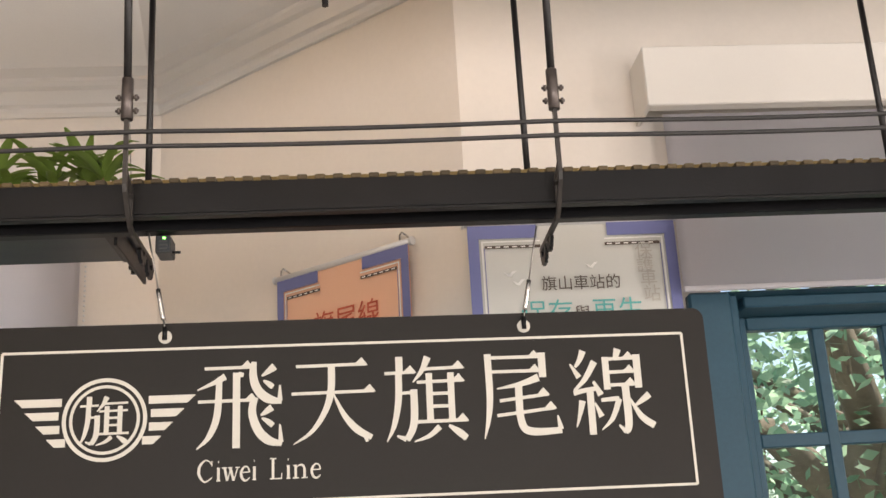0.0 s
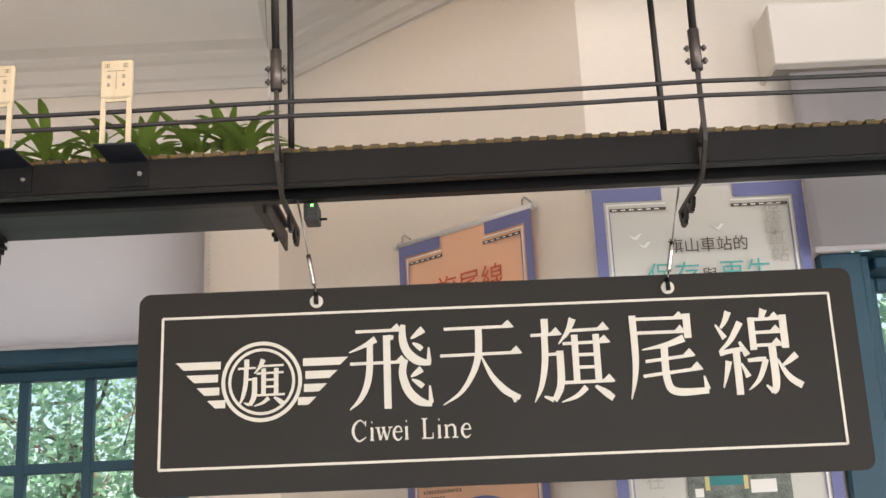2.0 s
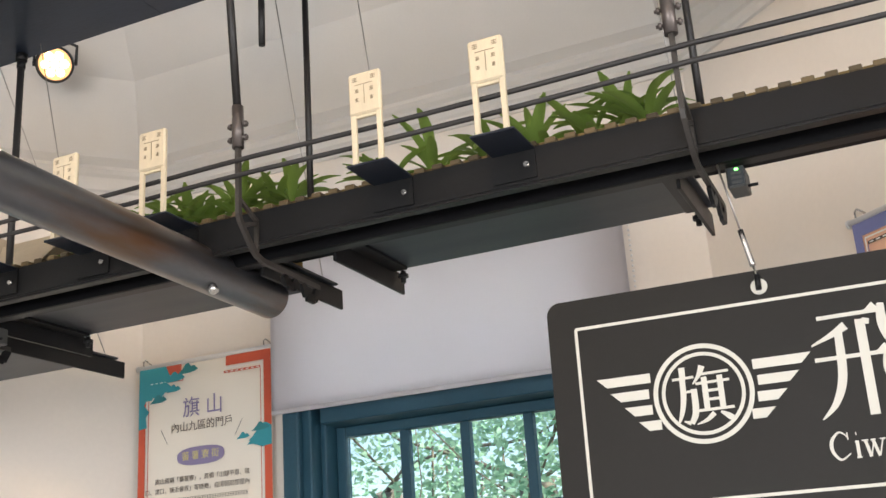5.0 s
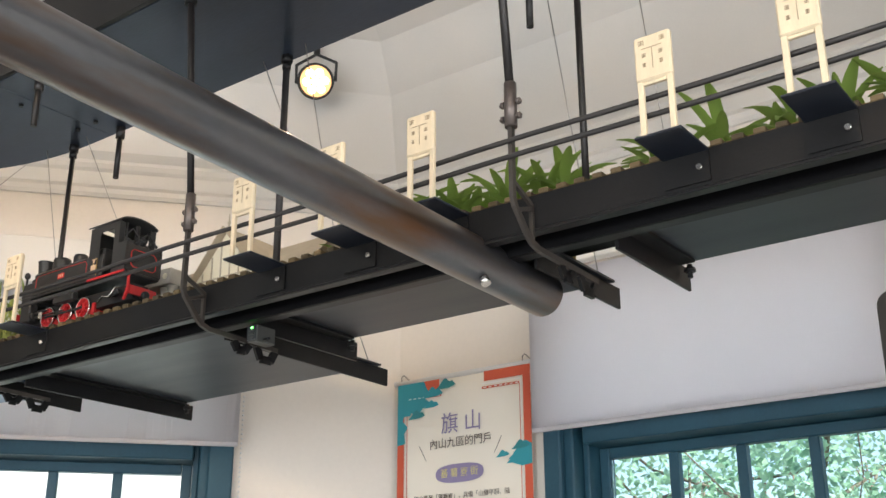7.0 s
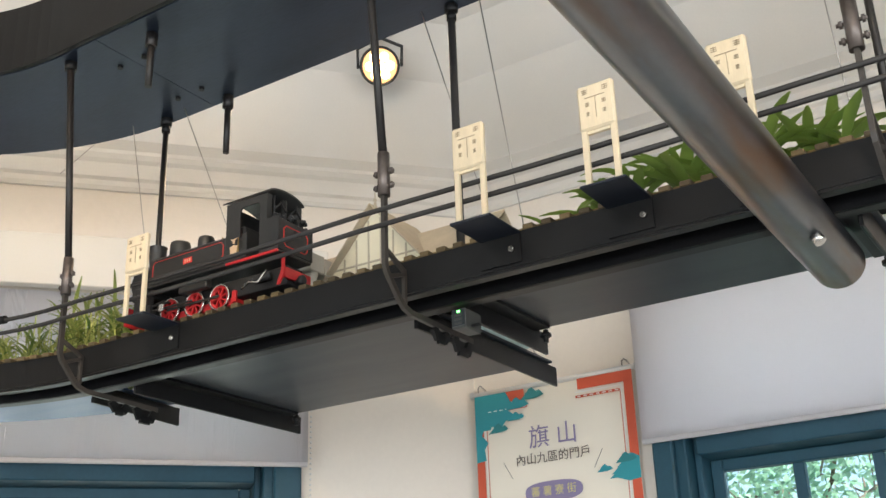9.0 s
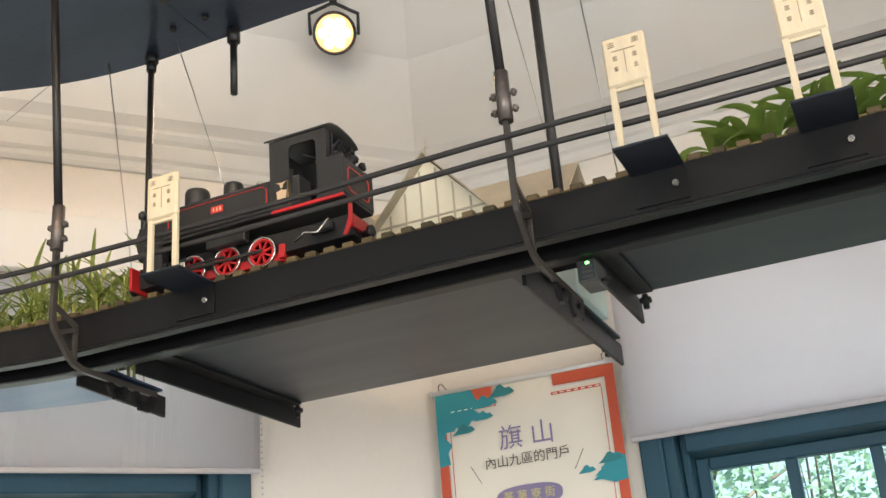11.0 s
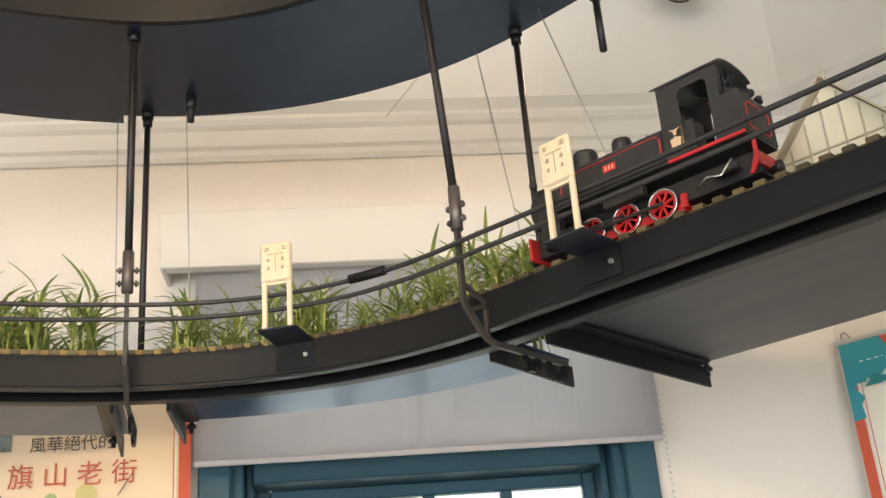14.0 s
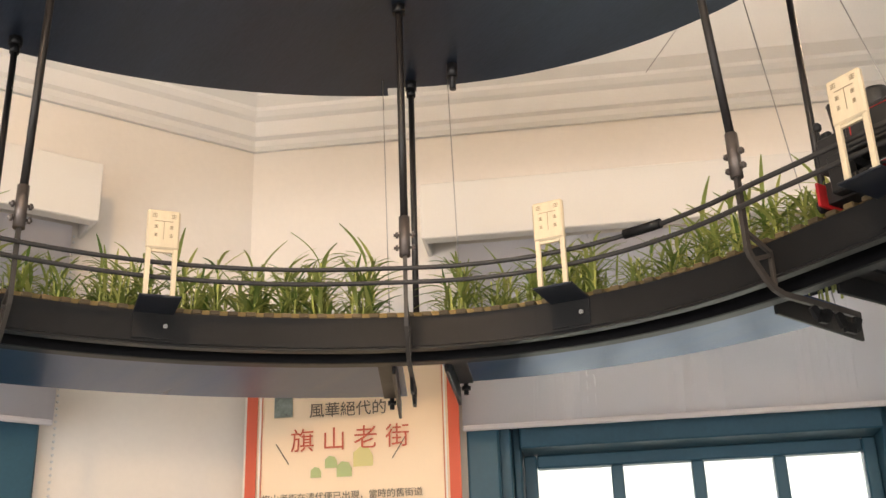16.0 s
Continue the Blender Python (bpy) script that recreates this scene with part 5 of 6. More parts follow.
def cane_clump(seed):
    rnd = random.Random(seed + 40)
    g = empty("cane_clump", "artificial sugar cane clump with thin arching green leaves", "plant", group="cane clumps on the curved shelf")
    bs, bl = bmesh.new(), bmesh.new()
    for k in range(10):
        x, y = rnd.uniform(-0.026, 0.026), rnd.uniform(-0.022, 0.022)
        h = rnd.uniform(0.11, 0.19)
        lean = Vector((rnd.uniform(-0.012, 0.012), rnd.uniform(-0.012, 0.012), h))
        tube(bs, [(x, y, 0), Vector((x, y, 0)) + lean], rnd.uniform(0.0013, 0.0024), 5)
        top = Vector((x, y, 0)) + lean
        for j in range(8):
            q = Vector((x, y, 0)).lerp(top, rnd.uniform(0.45, 1.0))
            blade(bl, q, rnd.uniform(0, 6.28), rnd.uniform(0.04, 0.078), rnd.uniform(0.0035, 0.007), rnd.uniform(0.7, 1.45), rnd.uniform(0.1, 0.75), 0.2, 5, 0.7)
    part("stem", bs, CANESTEM, g, "pale yellow green cane stems")["kind"] = "stuff"
    part("foliage", bl, CANE, g)["kind"] = "stuff"
    return g


canes = [cane_clump(k) for k in range(5)]
i = 0
deg = 92.0
while deg < 205:
    for o in (0.165, 0.225):
        if abs(deg - 143) > 2.6 and not (146 < deg < 150):
            M = pose_at(sa(deg + rnd.uniform(-1.2, 1.2)), o + rnd.uniform(-0.015, 0.02), 2.3922) @ Matrix.Rotation(rnd.uniform(0, 6.28), 4, "Z") @ Matrix.Scale(rnd.uniform(0.85, 1.12), 4)
            if i < 5:
                canes[i].matrix_world = M
            else:
                copy_thing(canes[i % 5], M)
            i += 1
    deg += 4.6
for x in (-2.70, -2.745, -2.655):
    copy_thing(canes[i % 5], Matrix.Translation((x, 2.27, 2.3922)) @ Matrix.Rotation(x * 30, 4, "Z"))
    i += 1

# ---------------------------------------------------------------- posters
def paper(name, color):
    return mat(name, color, 0.65, vary=0.04, scale=5, bump=0.05, fine=300)


P_CREAM = paper("poster_cream", (0.86, 0.80, 0.70))
P_ORANGE = paper("poster_orange", (0.86, 0.50, 0.34))
P_GREY = paper("poster_grey", (0.62, 0.62, 0.58))
P_PEACH = paper("poster_peach", (0.88, 0.68, 0.48))
P_BLUE = paper("poster_blue", (0.16, 0.18, 0.38))
P_RED = paper("poster_red", (0.62, 0.10, 0.05))
P_WHITE = paper("poster_white", (0.88, 0.87, 0.84))
P_TEAL = paper("poster_teal", (0.02, 0.30, 0.36))
P_TEAL2 = paper("poster_deep_teal", (0.02, 0.22, 0.24))
P_INK = paper("poster_ink", (0.10, 0.075, 0.06))
P_PURPLE = paper("poster_purple", (0.26, 0.22, 0.38))
P_GOLD = paper("poster_gold", (0.66, 0.58, 0.25))
P_TURQ = paper("poster_turquoise", (0.08, 0.42, 0.40))
P_REDTXT = paper("poster_red_text", (0.58, 0.11, 0.06))
P_PALE = paper("poster_pale_text", (0.50, 0.47, 0.42))
P_GREEN = paper("poster_green", (0.42, 0.48, 0.22))
P_SHOT = mat("poster_photo", (0.14, 0.17, 0.15), 0.5, vary=0.9, scale=35, bump=0.0)


class Poster:
    """A hung paper banner; u from its left edge, v down from its top edge, in metres."""

    def __init__(self, m, s0, s1, top, height, field, border, label, off=0.02):
        self.m, self.s0, self.w, self.top, self.h, self.off = m, s0, s1 - s0, top, height, off
        self.g = empty("wall_poster", label, "poster", group="posters on the walls")
        self.layer = 0
        bm = bmesh.new()
        n = 14
        rows = [[bm.verts.new(m @ Vector((s0 + self.w * i / n, -off - 0.0005 * math.sin(3.1 * i / n + j) * (j > 0), top - height * j / 8))) for i in range(n + 1)] for j in range(9)]
        for a, b in zip(rows, rows[1:]):
            for k in range(n):
                bm.faces.new((a[k], a[k + 1], b[k + 1], b[k])).smooth = True
        part("sheet", bm, field, self.g)
        b = self.w * 0.052
        self.rect(0, b, 0, height, border)
        self.rect(self.w - b, self.w, 0, height, border)
        self.rect(b, self.w * 0.33, 0, 0.035, border)
        self.rect(self.w * 0.67, self.w - b, 0, 0.035, border)
        e = b + 0.006
        ink = P_INK
        for u0, u1, v0, v1, c in ((e, e + 0.0035, 0.045, height, P_WHITE), (self.w - e - 0.0035, self.w - e, 0.045, height, P_WHITE), (e + 0.006, e + 0.008, 0.06, height, border), (self.w - e - 0.008, self.w - e - 0.006, 0.06, height, border),
                                  (e, self.w * 0.345, 0.0415, 0.045, P_WHITE), (self.w * 0.655, self.w - e, 0.0415, 0.045, P_WHITE)):
            self.rect(u0, u1, v0, v1, c)
        for a0, a1 in ((e + 0.008, self.w * 0.345), (self.w * 0.655, self.w - e - 0.008)):
            self.rect(a0, a1, 0.053, 0.061, border if border is P_RED else P_INK)
            k = a0 + 0.006
            while k + 0.012 < a1:
                self.rect(k, k + 0.012, 0.0555, 0.0585, P_WHITE, 1)
                k += 0.021
        rodz = top + 0.006
        part("top_rail", rd(m @ Vector((s0 - 0.012, -off, rodz)), m @ Vector((s1 + 0.012, -off, rodz)), 0.009, n=14), ALU, self.g, "round aluminium rail")
        for s in (s0 - 0.014, s1 + 0.008):
            part("end_knob", rd(m @ Vector((s, -off, rodz)), m @ Vector((s + 0.006, -off, rodz)), 0.0115, n=14), ALU, self.g)
        for s in (s0 + 0.012, s1 - 0.03):
            pts = [m @ Vector((s, -off, rodz + 0.006)), m @ Vector((s, -off, rodz + 0.024)), m @ Vector((s + 0.008, -off, rodz + 0.03)), m @ Vector((s + 0.014, -off + 0.004, rodz + 0.024)), m @ Vector((s + 0.014, -0.004, rodz + 0.016))]
            part("hook", tube(bmesh.new(), pts, 0.0028, 6), CHROME, self.g)

    def at(self, u, v, lift):
        return self.m @ Vector((self.s0 + u, -self.off - 0.0045 - lift, self.top - v))

    def rect(self, u0, u1, v0, v1, material, lift=0):
        d = 0.0006 * lift
        bm = bx(self.s0 + u0, self.s0 + u1, -self.off - 0.0052 - d, -self.off - 0.0046 - d, self.top - v1, self.top - v0, 0, self.m)
        return part("print", bm, material, self.g)

    def shape(self, pts, material, lift=0):
        M = self.m @ Matrix.Translation((self.s0, -self.off - 0.0046 - 0.0006 * lift, self.top)) @ Matrix.Rotation(radians(90), 4, "X")
        return part("print", extrude(bmesh.new(), [(u, -v) for u, v in pts], M, 0.0005), material, self.g)

    def text(self, body, size, u, v, material, bold=0.0, align="CENTER"):
        M = self.m @ Matrix.Translation((self.s0 + u, -self.off - 0.0066, self.top - v)) @ Matrix.Rotation(radians(90), 4, "X")
        return lettering("lettering", body, size, M, material, self.g, bold, align, 0.0003)

    def lines(self, u0, u1, v, n, pitch, t=0.006, material=None):
        r = random.Random(int(v * 1000))
        for k in range(n):
            x = u0
            bm = bmesh.new()
            end = u1 if k < n - 1 else u0 + (u1 - u0) * 0.6
            while x < end - 0.006:
                wd = r.uniform(0.006, 0.0085)
                zz = self.top - v - k * pitch
                for e in (-0.4, 0.0, 0.4):
                    box(bm, self.s0 + x, self.s0 + x + wd, -self.off - 0.0052, -self.off - 0.0046, zz + t * e - 0.0007, zz + t * e + 0.0007, 0, self.m)
                box(bm, self.s0 + x + wd * 0.45, self.s0 + x + wd * 0.6, -self.off - 0.0053, -self.off - 0.0047, zz - t * 0.5, zz + t * 0.5, 0, self.m)
                x += wd + 0.003
            part("text_bars", bm, material or P_INK, self.g)


def triangle_trees(p, spec):
    for k, (u, v, s) in enumerate(spec):
        r = random.Random(k)
        pts = [(u - s * 0.9, v + s * 0.32), (u - s * 0.55, v + s * 0.05), (u - s * 0.2, v - s * 0.35), (u + s * 0.02, v - s * 0.42), (u + s * 0.3, v - s * 0.15), (u + s * 0.55, v - s * 0.2), (u + s * 0.85, v + s * 0.12), (u + s * 0.6, v + s * 0.22), (u + s * 0.2, v + s * 0.3)]
        p.shape(pts, P_TEAL if k % 3 else P_TEAL2, 1 + 0.3 * k)


# red bordered poster on the north wall
w = 0.552
p = Poster(mA, 0.02, 0.02 + w, 2.668, 1.55, P_CREAM, P_RED, "cream wall poster with red border and teal trees", 0.03)
p.shape([(0.0, 0.0), (0.115, 0.0), (0.13, 0.03), (0.155, 0.055), (0.12, 0.06), (0.15, 0.085), (0.11, 0.095), (0.09, 0.12), (0.06, 0.105), (0.055, 0.115), (0.03, 0.115), (0.022, 0.13), (0.045, 0.155), (0.03, 0.175), (0.035, 0.21), (0.0, 0.215)], P_TEAL, 1)
triangle_trees(p, [(0.21, 0.022, 0.05), (0.155, 0.045, 0.05), (0.15, 0.085, 0.036), (0.085, 0.115, 0.042), (0.44, 0.285, 0.03), (0.505, 0.29, 0.05), (0.51, 0.262, 0.04), (0.49, 0.305, 0.04)])
p.shape([(0.495, 0.255), (0.53, 0.25), (0.552, 0.262), (0.552, 0.325), (0.515, 0.33), (0.48, 0.318), (0.49, 0.30), (0.48, 0.285), (0.497, 0.275)], P_TEAL, 1)
p.text("旗 山", 0.075, 0.275, 0.165, P_PURPLE, 0.001)
p.text("內山九區的門戶", 0.037, 0.27, 0.228, P_INK, 0.0006)
for u0, u1 in ((0.095, 0.125), (0.435, 0.405)):
    p.shape([(u0, 0.225), (u0 + 0.002, 0.225), (u1 + 0.002, 0.278), (u1, 0.278)], P_INK)
a = [(0.265 + 0.098 * math.copysign(abs(math.cos(t)) ** 0.75, math.cos(t)), 0.33 + 0.031 * math.copysign(abs(math.sin(t)) ** 0.75, math.sin(t))) for t in [2 * math.pi * k / 32 for k in range(32)]]
p.shape(a, P_PURPLE, 0)
p.text("蕃 薯 寮 街", 0.032, 0.265, 0.33, P_GOLD, 0.001)
p.text("旗山舊稱「蕃薯寮」，具備「山腳平原、隘", 0.0205, 0.465, 0.405, P_INK, 0.0, "RIGHT")
p.text("口、渡口、接近番界」等特徵，自清朝起即是內", 0.0205, 0.465, 0.438, P_INK, 0.0, "RIGHT")
p.lines(0.075, 0.46, 0.472, 4, 0.033, 0.013)

# orange poster on the slanting wall
sO = (Vector((-0.371, 3.36)) - CAO).dot((COB - CAO).normalized())
p = Poster(mO, sO, sO + 0.49, 2.602, 1.55, P_ORANGE, P_BLUE, "orange wall poster with blue border hung on a rail", 0.03)
p.text("旗尾線", 0.082, 0.265, 0.165, P_REDTXT, 0.0008)
p.rect(0.04, 0.075, 0.15, 0.2, P_BLUE)
p.lines(0.06, 0.2, 0.665, 4, 0.017, 0.008)
p.text("品的載運。", 0.036, 0.36, 0.665, P_INK, 0.0003)
a = [(0.27 + 0.09 * math.cos(t), 0.755 + 0.036 * math.sin(t)) for t in [2 * math.pi * k / 28 for k in range(28)]]
p.shape(a, P_BLUE)
p.text("旗尾線", 0.04, 0.27, 0.755, P_WHITE, 0.0005)
p.lines(0.06, 0.47, 0.83, 6, 0.03, 0.013)

# grey and blue poster on the wall beside the door
p = Poster(mB, -0.005, 0.52, 2.602, 1.55, P_GREY, P_BLUE, "grey wall poster with blue border and turquoise title", 0.03)
p.text("旗山車站的", 0.040, 0.275, 0.158, P_INK, 0.0005)
p.text("保存", 0.066, 0.185, 0.232, P_TURQ, 0.001)
p.text("與", 0.042, 0.272, 0.236, P_INK, 0.0004)
p.text("再生", 0.066, 0.36, 0.232, P_TURQ, 0.001)
p.text("保", 0.045, 0.44, 0.06 + 0.02, P_PALE)
p.text("護", 0.045, 0.44, 0.118, P_PALE)
p.text("車", 0.045, 0.445, 0.152, P_PALE)
p.text("站", 0.045, 0.45, 0.192, P_PALE)
for u, v in ((0.1, 0.128), (0.12, 0.15), (0.305, 0.112)):
    p.shape([(u - 0.016, v - 0.006), (u - 0.002, v + 0.001), (u + 0.007, v - 0.008), (u + 0.016, v - 0.009), (u + 0.006, v + 0.002), (u + 0.002, v + 0.007), (u - 0.006, v + 0.005)], P_WHITE)
ph = p.rect(0.165, 0.405, 0.66, 0.9, P_SHOT)
for u0, u1, v0, v1, c in ((0.205, 0.215, 0.66, 0.745, P_GOLD), (0.295, 0.305, 0.66, 0.745, P_GOLD), (0.215, 0.295, 0.70, 0.735, P_TEAL2), (0.18, 0.20, 0.74, 0.76, P_WHITE), (0.31, 0.37, 0.725, 0.755, P_WHITE), (0.25, 0.35, 0.79, 0.82, P_BLUE)):
    p.rect(u0, u1, v0, v1, c, 1)
p.text("在", 0.045, 0.09, 0.72, P_PALE)
p.text("重", 0.045, 0.095, 0.78, P_PALE)
p.lines(0.06, 0.46, 0.95, 6, 0.03, 0.013)

# peach poster with red border beside the northwest window
p = Poster(mJ, 0.02, 0.59, 2.685, 1.55, P_PEACH, P_RED, "peach coloured wall poster with red border and red title", 0.04)
p.text("風華絕代的", 0.042, 0.275, 0.175, P_INK, 0.0006)
p.text("旗 山 老 街", 0.066, 0.28, 0.255, P_REDTXT, 0.001)
for u0, u1 in ((0.08, 0.115), (0.425, 0.39)):
    p.shape([(u0, 0.255), (u0 + 0.003, 0.255), (u1 + 0.003, 0.31), (u1, 0.31)], P_INK)
p.rect(0.075, 0.125, 0.115, 0.185, P_SHOT)
p.rect(0.14, 0.185, 0.095, 0.135, P_SHOT)
for u, v, s in ((0.19, 0.335, 0.014), (0.23, 0.31, 0.016), (0.265, 0.33, 0.02), (0.315, 0.30, 0.026)):
    p.shape([(u - s, v + s), (u - s, v - s * 0.4), (u - s * 0.3, v - s), (u + s * 0.6, v - s * 0.8), (u + s, v), (u + s, v + s)], P_GREEN if u != 0.315 else P_GOLD)
p.text("旗山老街在清代便已出現，當時的舊街道", 0.0235, 0.47, 0.40, P_INK, 0.0, "RIGHT")
p.lines(0.07, 0.46, 0.435, 5, 0.033, 0.013)


# ---------------------------------------------------------------- ceiling lamps
LAMPCAN = mat("lamp_black", (0.02, 0.02, 0.02), 0.4, vary=0.2, bump=0.05)
LED = glow("led_lens", (1.0, 0.66, 0.34), 8.0)
LAMPFACE = glow("lamp_lens_plate", (1.0, 0.58, 0.26), 0.7)


def spot_lamp(at_, target, power, cone=75, color=(1.0, 0.74, 0.46), blend=0.7):
    g = empty("spotlight", "black round spotlight with glowing lens below the ceiling", "lamp", group="ceiling spotlights")
    M = look(at_, target)
    F = M @ Matrix.Rotation(radians(180), 4, "X")
    part("can", lathe([(0.030, -0.075), (0.05, -0.065), (0.062, -0.03), (0.066, 0.0), (0.066, 0.012), (0.060, 0.012), (0.058, -0.004), (0.02, -0.006)], 28, F), LAMPCAN, g)
    part("reflector", lathe([(0.057, -0.0035), (0.057, 0.001), (0.03, 0.0012), (0.01, 0.0012)], 24, F), LAMPFACE, g)
    for k in range(7):
        a = k * math.pi / 3
        r = 0.034 if k < 6 else 0.0
        part("led", lathe([(0.0150, 0.0016), (0.0140, 0.0045), (0.007, 0.0065)], 14, F @ Matrix.Translation((r * math.cos(a), r * math.sin(a), 0))), LED, g, "glowing warm white lens")
    a_ = Vector(at_)
    right = (M.to_3x3() @ Vector((1, 0, 0)))
    bm = bmesh.new()
    topz = min(TOP - 0.02, a_.z + 0.14)
    tube(bm, [a_ + right * 0.072 + Vector((0, 0, -0.004)), a_ + right * 0.074 + Vector((0, 0, 0.07)), a_ + Vector((0, 0, 0.11)), a_ - right * 0.074 + Vector((0, 0, 0.07)), a_ - right * 0.072 + Vector((0, 0, -0.004))], 0.006, 6)
    part("yoke", bm, LAMPCAN, g)
    part("stem", rd(a_ + Vector((0, 0, 0.108)), (a_.x, a_.y, TOP), 0.012, n=12), LAMPCAN, g)
    d = bpy.data.lights.new("spot_beam", "SPOT")
    d.energy, d.spot_size, d.spot_blend, d.color, d.shadow_soft_size = power, radians(cone), blend, color, 0.035
    ob = new("spot_beam", d)
    ob.matrix_world = M @ Matrix.Translation((0, 0, -0.03))
    return g


for at_, target, power, cone in SPOTS:
    spot_lamp(at_, target, power, cone)

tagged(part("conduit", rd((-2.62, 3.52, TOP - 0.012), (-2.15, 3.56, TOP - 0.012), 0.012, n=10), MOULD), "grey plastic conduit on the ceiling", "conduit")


# ---------------------------------------------------------------- small control boxes below the girder
GREYBOX = mat("grey_plastic", (0.055, 0.057, 0.055), 0.5, vary=0.15, bump=0.1)
LEDG = glow("green_led", (0.1, 1.0, 0.15), 4.0)


def control_box(x, y=2.135):
    g = empty("control_box", "small grey electric control box with a green light below the track", "control box", group="control boxes")
    part("case", bx(x, x + 0.026, y, y + 0.05, 2.326, 2.358, 0.002), GREYBOX, g)
    part("cover", bx(x + 0.003, x + 0.025, y - 0.002, y - 0.0002, 2.329, 2.355, 0), SDARK, g)
    bm = bmesh.new()
    for k in range(3):
        box(bm, x + 0.007, x + 0.021, y - 0.0032, y - 0.0021, 2.331 + k * 0.007, 2.3345 + k * 0.007)
    part("terminal", bm, GREYBOX, g)
    part("indicator", bx(x + 0.013, x + 0.018, y - 0.0036, y - 0.0022, 2.3505, 2.3535), LEDG, g, "green indicator light")
    part("knob", rd((x + 0.026, y + 0.02, 2.332), (x + 0.04, y + 0.02, 2.332), 0.0025, n=8), STEEL, g)
    return g


for x in (-0.5, -1.925):
    control_box(x)


# ---------------------------------------------------------------- outside
GROUND = mat("paving_outside", (0.30, 0.29, 0.26), 0.9, vary=0.2, scale=2, bump=0.3)
BARK = mat("banyan_bark", (0.19, 0.155, 0.12), 0.9, vary=0.4, scale=8, bump=0.8, fine=40)
FOLIAGE = leaf_mat("tree_leaf", (0.18, 0.36, 0.24), (0.44, 0.64, 0.46), 0.75)
WHITEWALL = mat("white_tile_facade", (0.80, 0.80, 0.78), 0.6, vary=0.05, scale=3, bump=0.2)
bm = bmesh.new()
bmesh.ops.create_grid(bm, x_segments=1, y_segments=1, size=400, matrix=Matrix.Translation((0, 0, -0.14)))
tagged(part("ground", bm, GROUND), "pale paved ground outside the station", "ground", kind="structure")


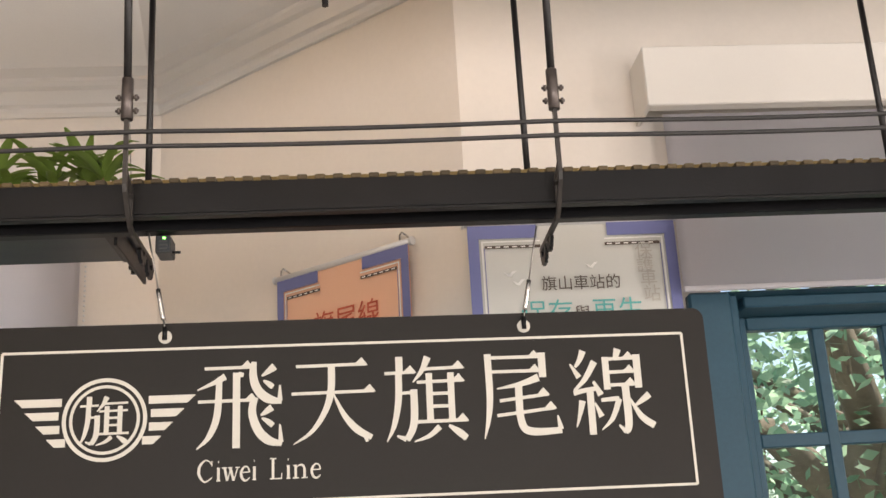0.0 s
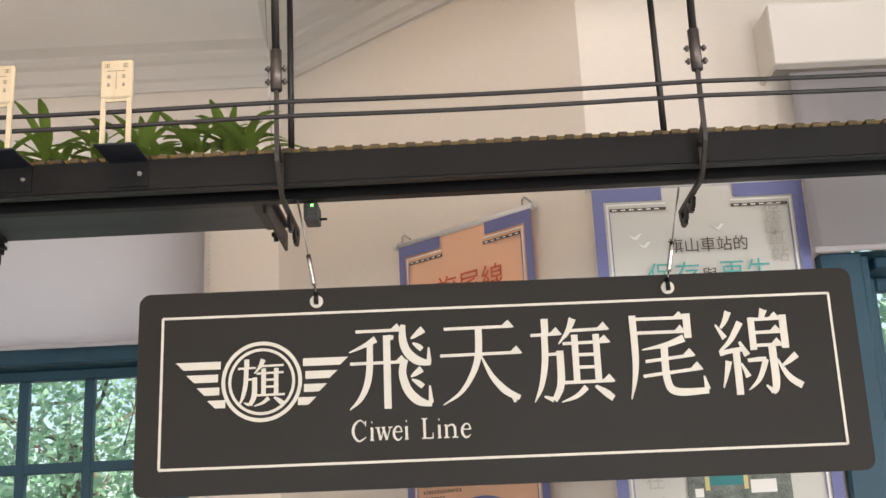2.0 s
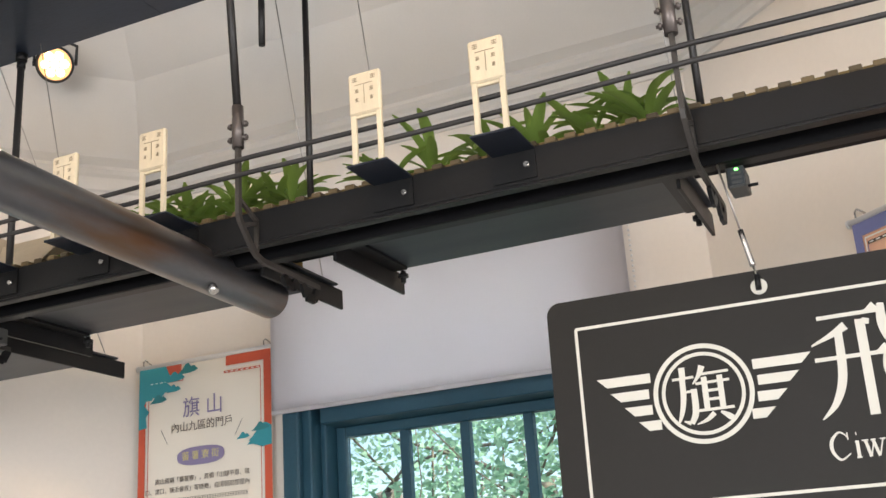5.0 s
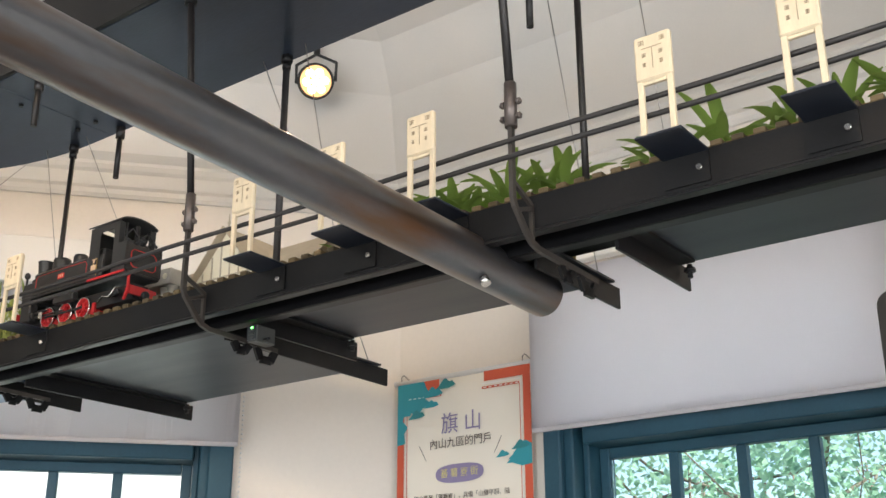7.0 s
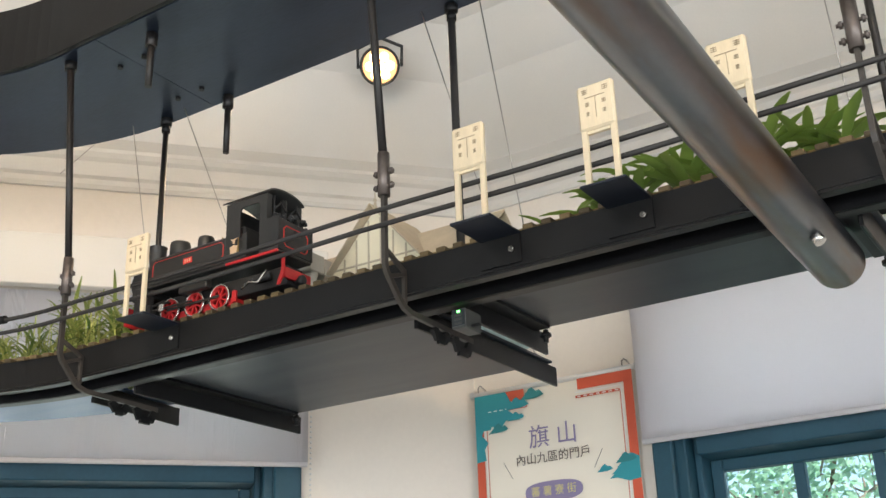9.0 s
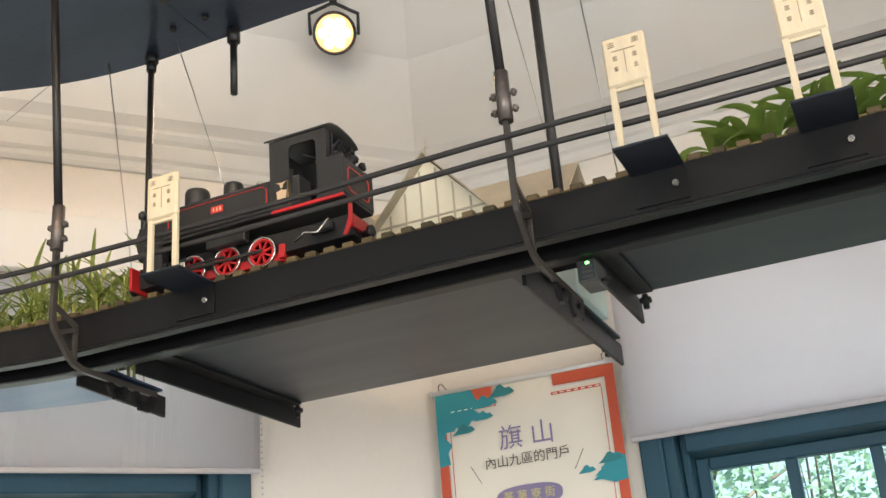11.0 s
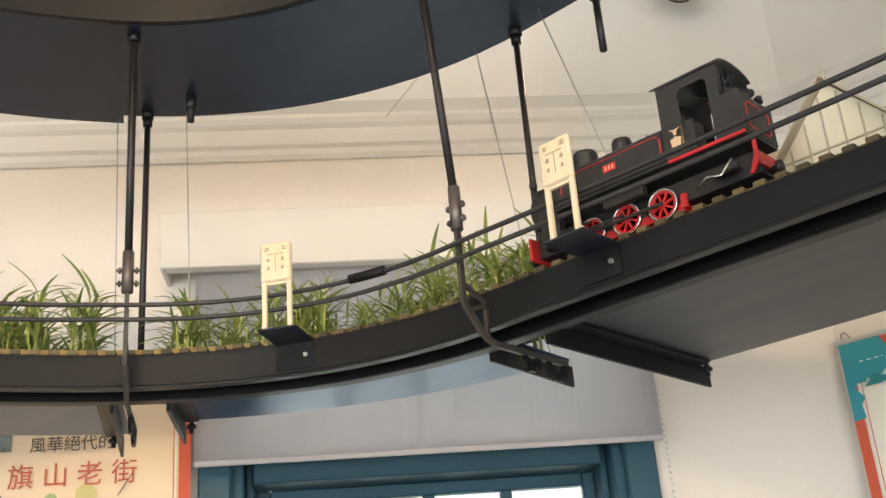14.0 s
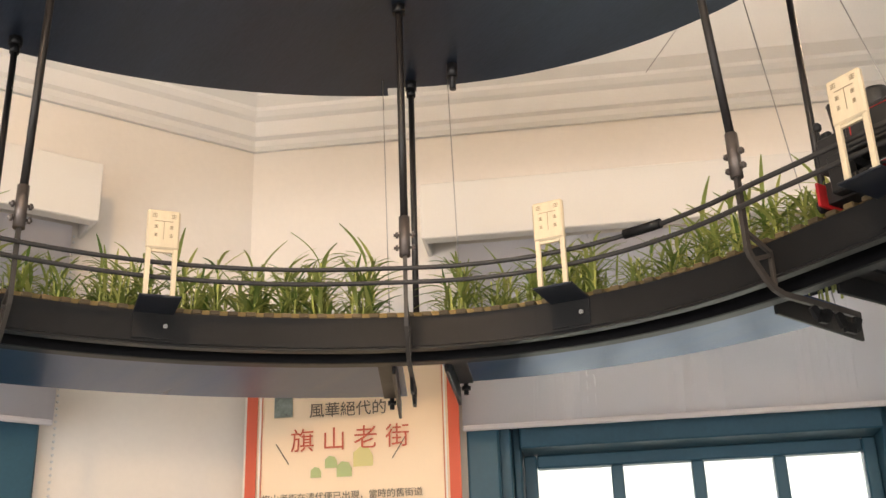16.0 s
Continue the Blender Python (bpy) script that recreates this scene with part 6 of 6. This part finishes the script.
def banyan(x, y, seed, h=6.0, leaves=5200, spread=2.6, low=1.3, limbs=11, thick=0.11, near=4.45, leaf=1.0):
    rnd = random.Random(seed)
    g = empty("banyan_tree", "banyan tree with hanging roots and small green leaves outside", "tree", group="trees outside")
    bt = bmesh.new()
    base = Vector((x, y, -0.14))
    trunk = [base + Vector((0.15 * math.sin(k), 0.12 * math.cos(1.7 * k), h * 0.42 * k / 5)) for k in range(6)]
    for i, (a, b) in enumerate(zip(trunk, trunk[1:])):
        rod(bt, a, b, 0.30 - 0.03 * i, 0.27 - 0.03 * i, n=12)
    part("trunk", bt, BARK, g)
    ends = []
    for k in range(limbs):
        bl = bmesh.new()
        a = 2 * math.pi * k / limbs + rnd.uniform(-0.3, 0.3)
        p = trunk[rnd.randint(2, 5)].copy()
        r = thick
        for s in range(6):
            q = p + Vector((math.cos(a) * spread / 5, math.sin(a) * spread / 5, rnd.uniform(-0.05, 0.55))) * rnd.uniform(0.7, 1.2)
            q.y = max(q.y, near + 0.15)
            rod(bl, p, q, r, r * 0.8, n=8)
            a += rnd.uniform(-0.5, 0.5)
            r *= 0.8
            p = q
            ends.append(p.copy())
        part("limb", bl, BARK, g)
    br = bmesh.new()
    for k in range(22):
        e = rnd.choice(ends)
        a = e + Vector((rnd.uniform(-0.4, 0.4), rnd.uniform(0, 0.4), 0))
        tube(br, [a, a + Vector((rnd.uniform(-0.05, 0.05), 0, -0.6)), a + Vector((rnd.uniform(-0.1, 0.1), 0, -rnd.uniform(0.9, 2.0)))], rnd.uniform(0.004, 0.014), 4)
    part("aerial_roots", br, BARK, g, "thin hanging aerial roots")
    verts, faces = [], []
    clumps = [rnd.choice(ends) + Vector((rnd.gauss(0, 0.5), rnd.gauss(0, 0.5), rnd.gauss(0, 0.45))) for _ in range(90)]
    for k in range(leaves):
        c = rnd.choice(clumps) + Vector((rnd.gauss(0, 0.24), rnd.gauss(0, 0.24), rnd.gauss(0, 0.2)))
        if c.z < low:
            c.z = low + rnd.uniform(0, 1.2)
        if c.y < near:
            c.y = near + rnd.uniform(0, 1.5)
        u = Vector((rnd.gauss(0, 1), rnd.gauss(0, 1), rnd.gauss(0, 0.6))).normalized()
        v = u.cross(Vector((rnd.gauss(0, 1), rnd.gauss(0, 1), rnd.gauss(0, 1)))).normalized()
        L, W = leaf * rnd.uniform(0.07, 0.12), leaf * rnd.uniform(0.036, 0.058)
        n0 = len(verts)
        verts += [c - u * L / 2, c + v * W / 2, c + u * L / 2, c - v * W / 2]
        faces.append((n0, n0 + 1, n0 + 2, n0 + 3))
    me = bpy.data.meshes.new("crown")
    me.from_pydata([tuple(q) for q in verts], [], faces)
    me.materials.append(FOLIAGE)
    ob = new("crown", me)
    ob.parent = g
    ob["kind"] = "stuff"
    return g


banyan(-3.2, 9.4, 1, 6.8, 10500, 3.0, 1.3, 8, 0.02, 7.2, 0.85)
banyan(-1.7, 8.6, 7, 5.6, 11500, 2.2, 0.9, 7, 0.015, 7.0, 0.8)
banyan(-5.4, 11.0, 2, 7.4, 6500, 3.0, 1.3, 8, 0.03, 8.0, 0.9)
banyan(0.4, 10.4, 3, 7.0, 7500, 3.0, 1.3, 8, 0.03, 7.6, 0.85)
banyan(2.6, 5.9, 4, 6.0, 8500, 2.4)
banyan(4.6, 8.2, 5, 6.5, 7000)


def facade():
    g = empty("white_building", "white tiled building close outside the window", "building")
    M = mJ @ Matrix.Translation((0.09, 3.4, 0))
    part("wall", bx(-3.5, 4.0, 0, 0.3, -0.14, 5.2, 0.0, M), WHITEWALL, g)
    part("roof", bx(-3.6, 4.1, -0.15, 0.45, 5.2, 5.35, 0.01, M), WHITEWALL, g)
    return g


facade()

# sleepers, one by one
for k in range(int(END / 0.0305)):
    if sleeper_mesh is None:
        ob = part("sleeper", bx(-0.0085, 0.0085, -0.0665, 0.05, 2.4237, 2.4322, 0.0012), SLEEPER, track)
        sleeper_mesh = ob.data
    else:
        ob = new("sleeper", sleeper_mesh)
        ob.parent = track
    ob.matrix_local = pose_at(0.012 + k * 0.0305, TRACK_OFF)
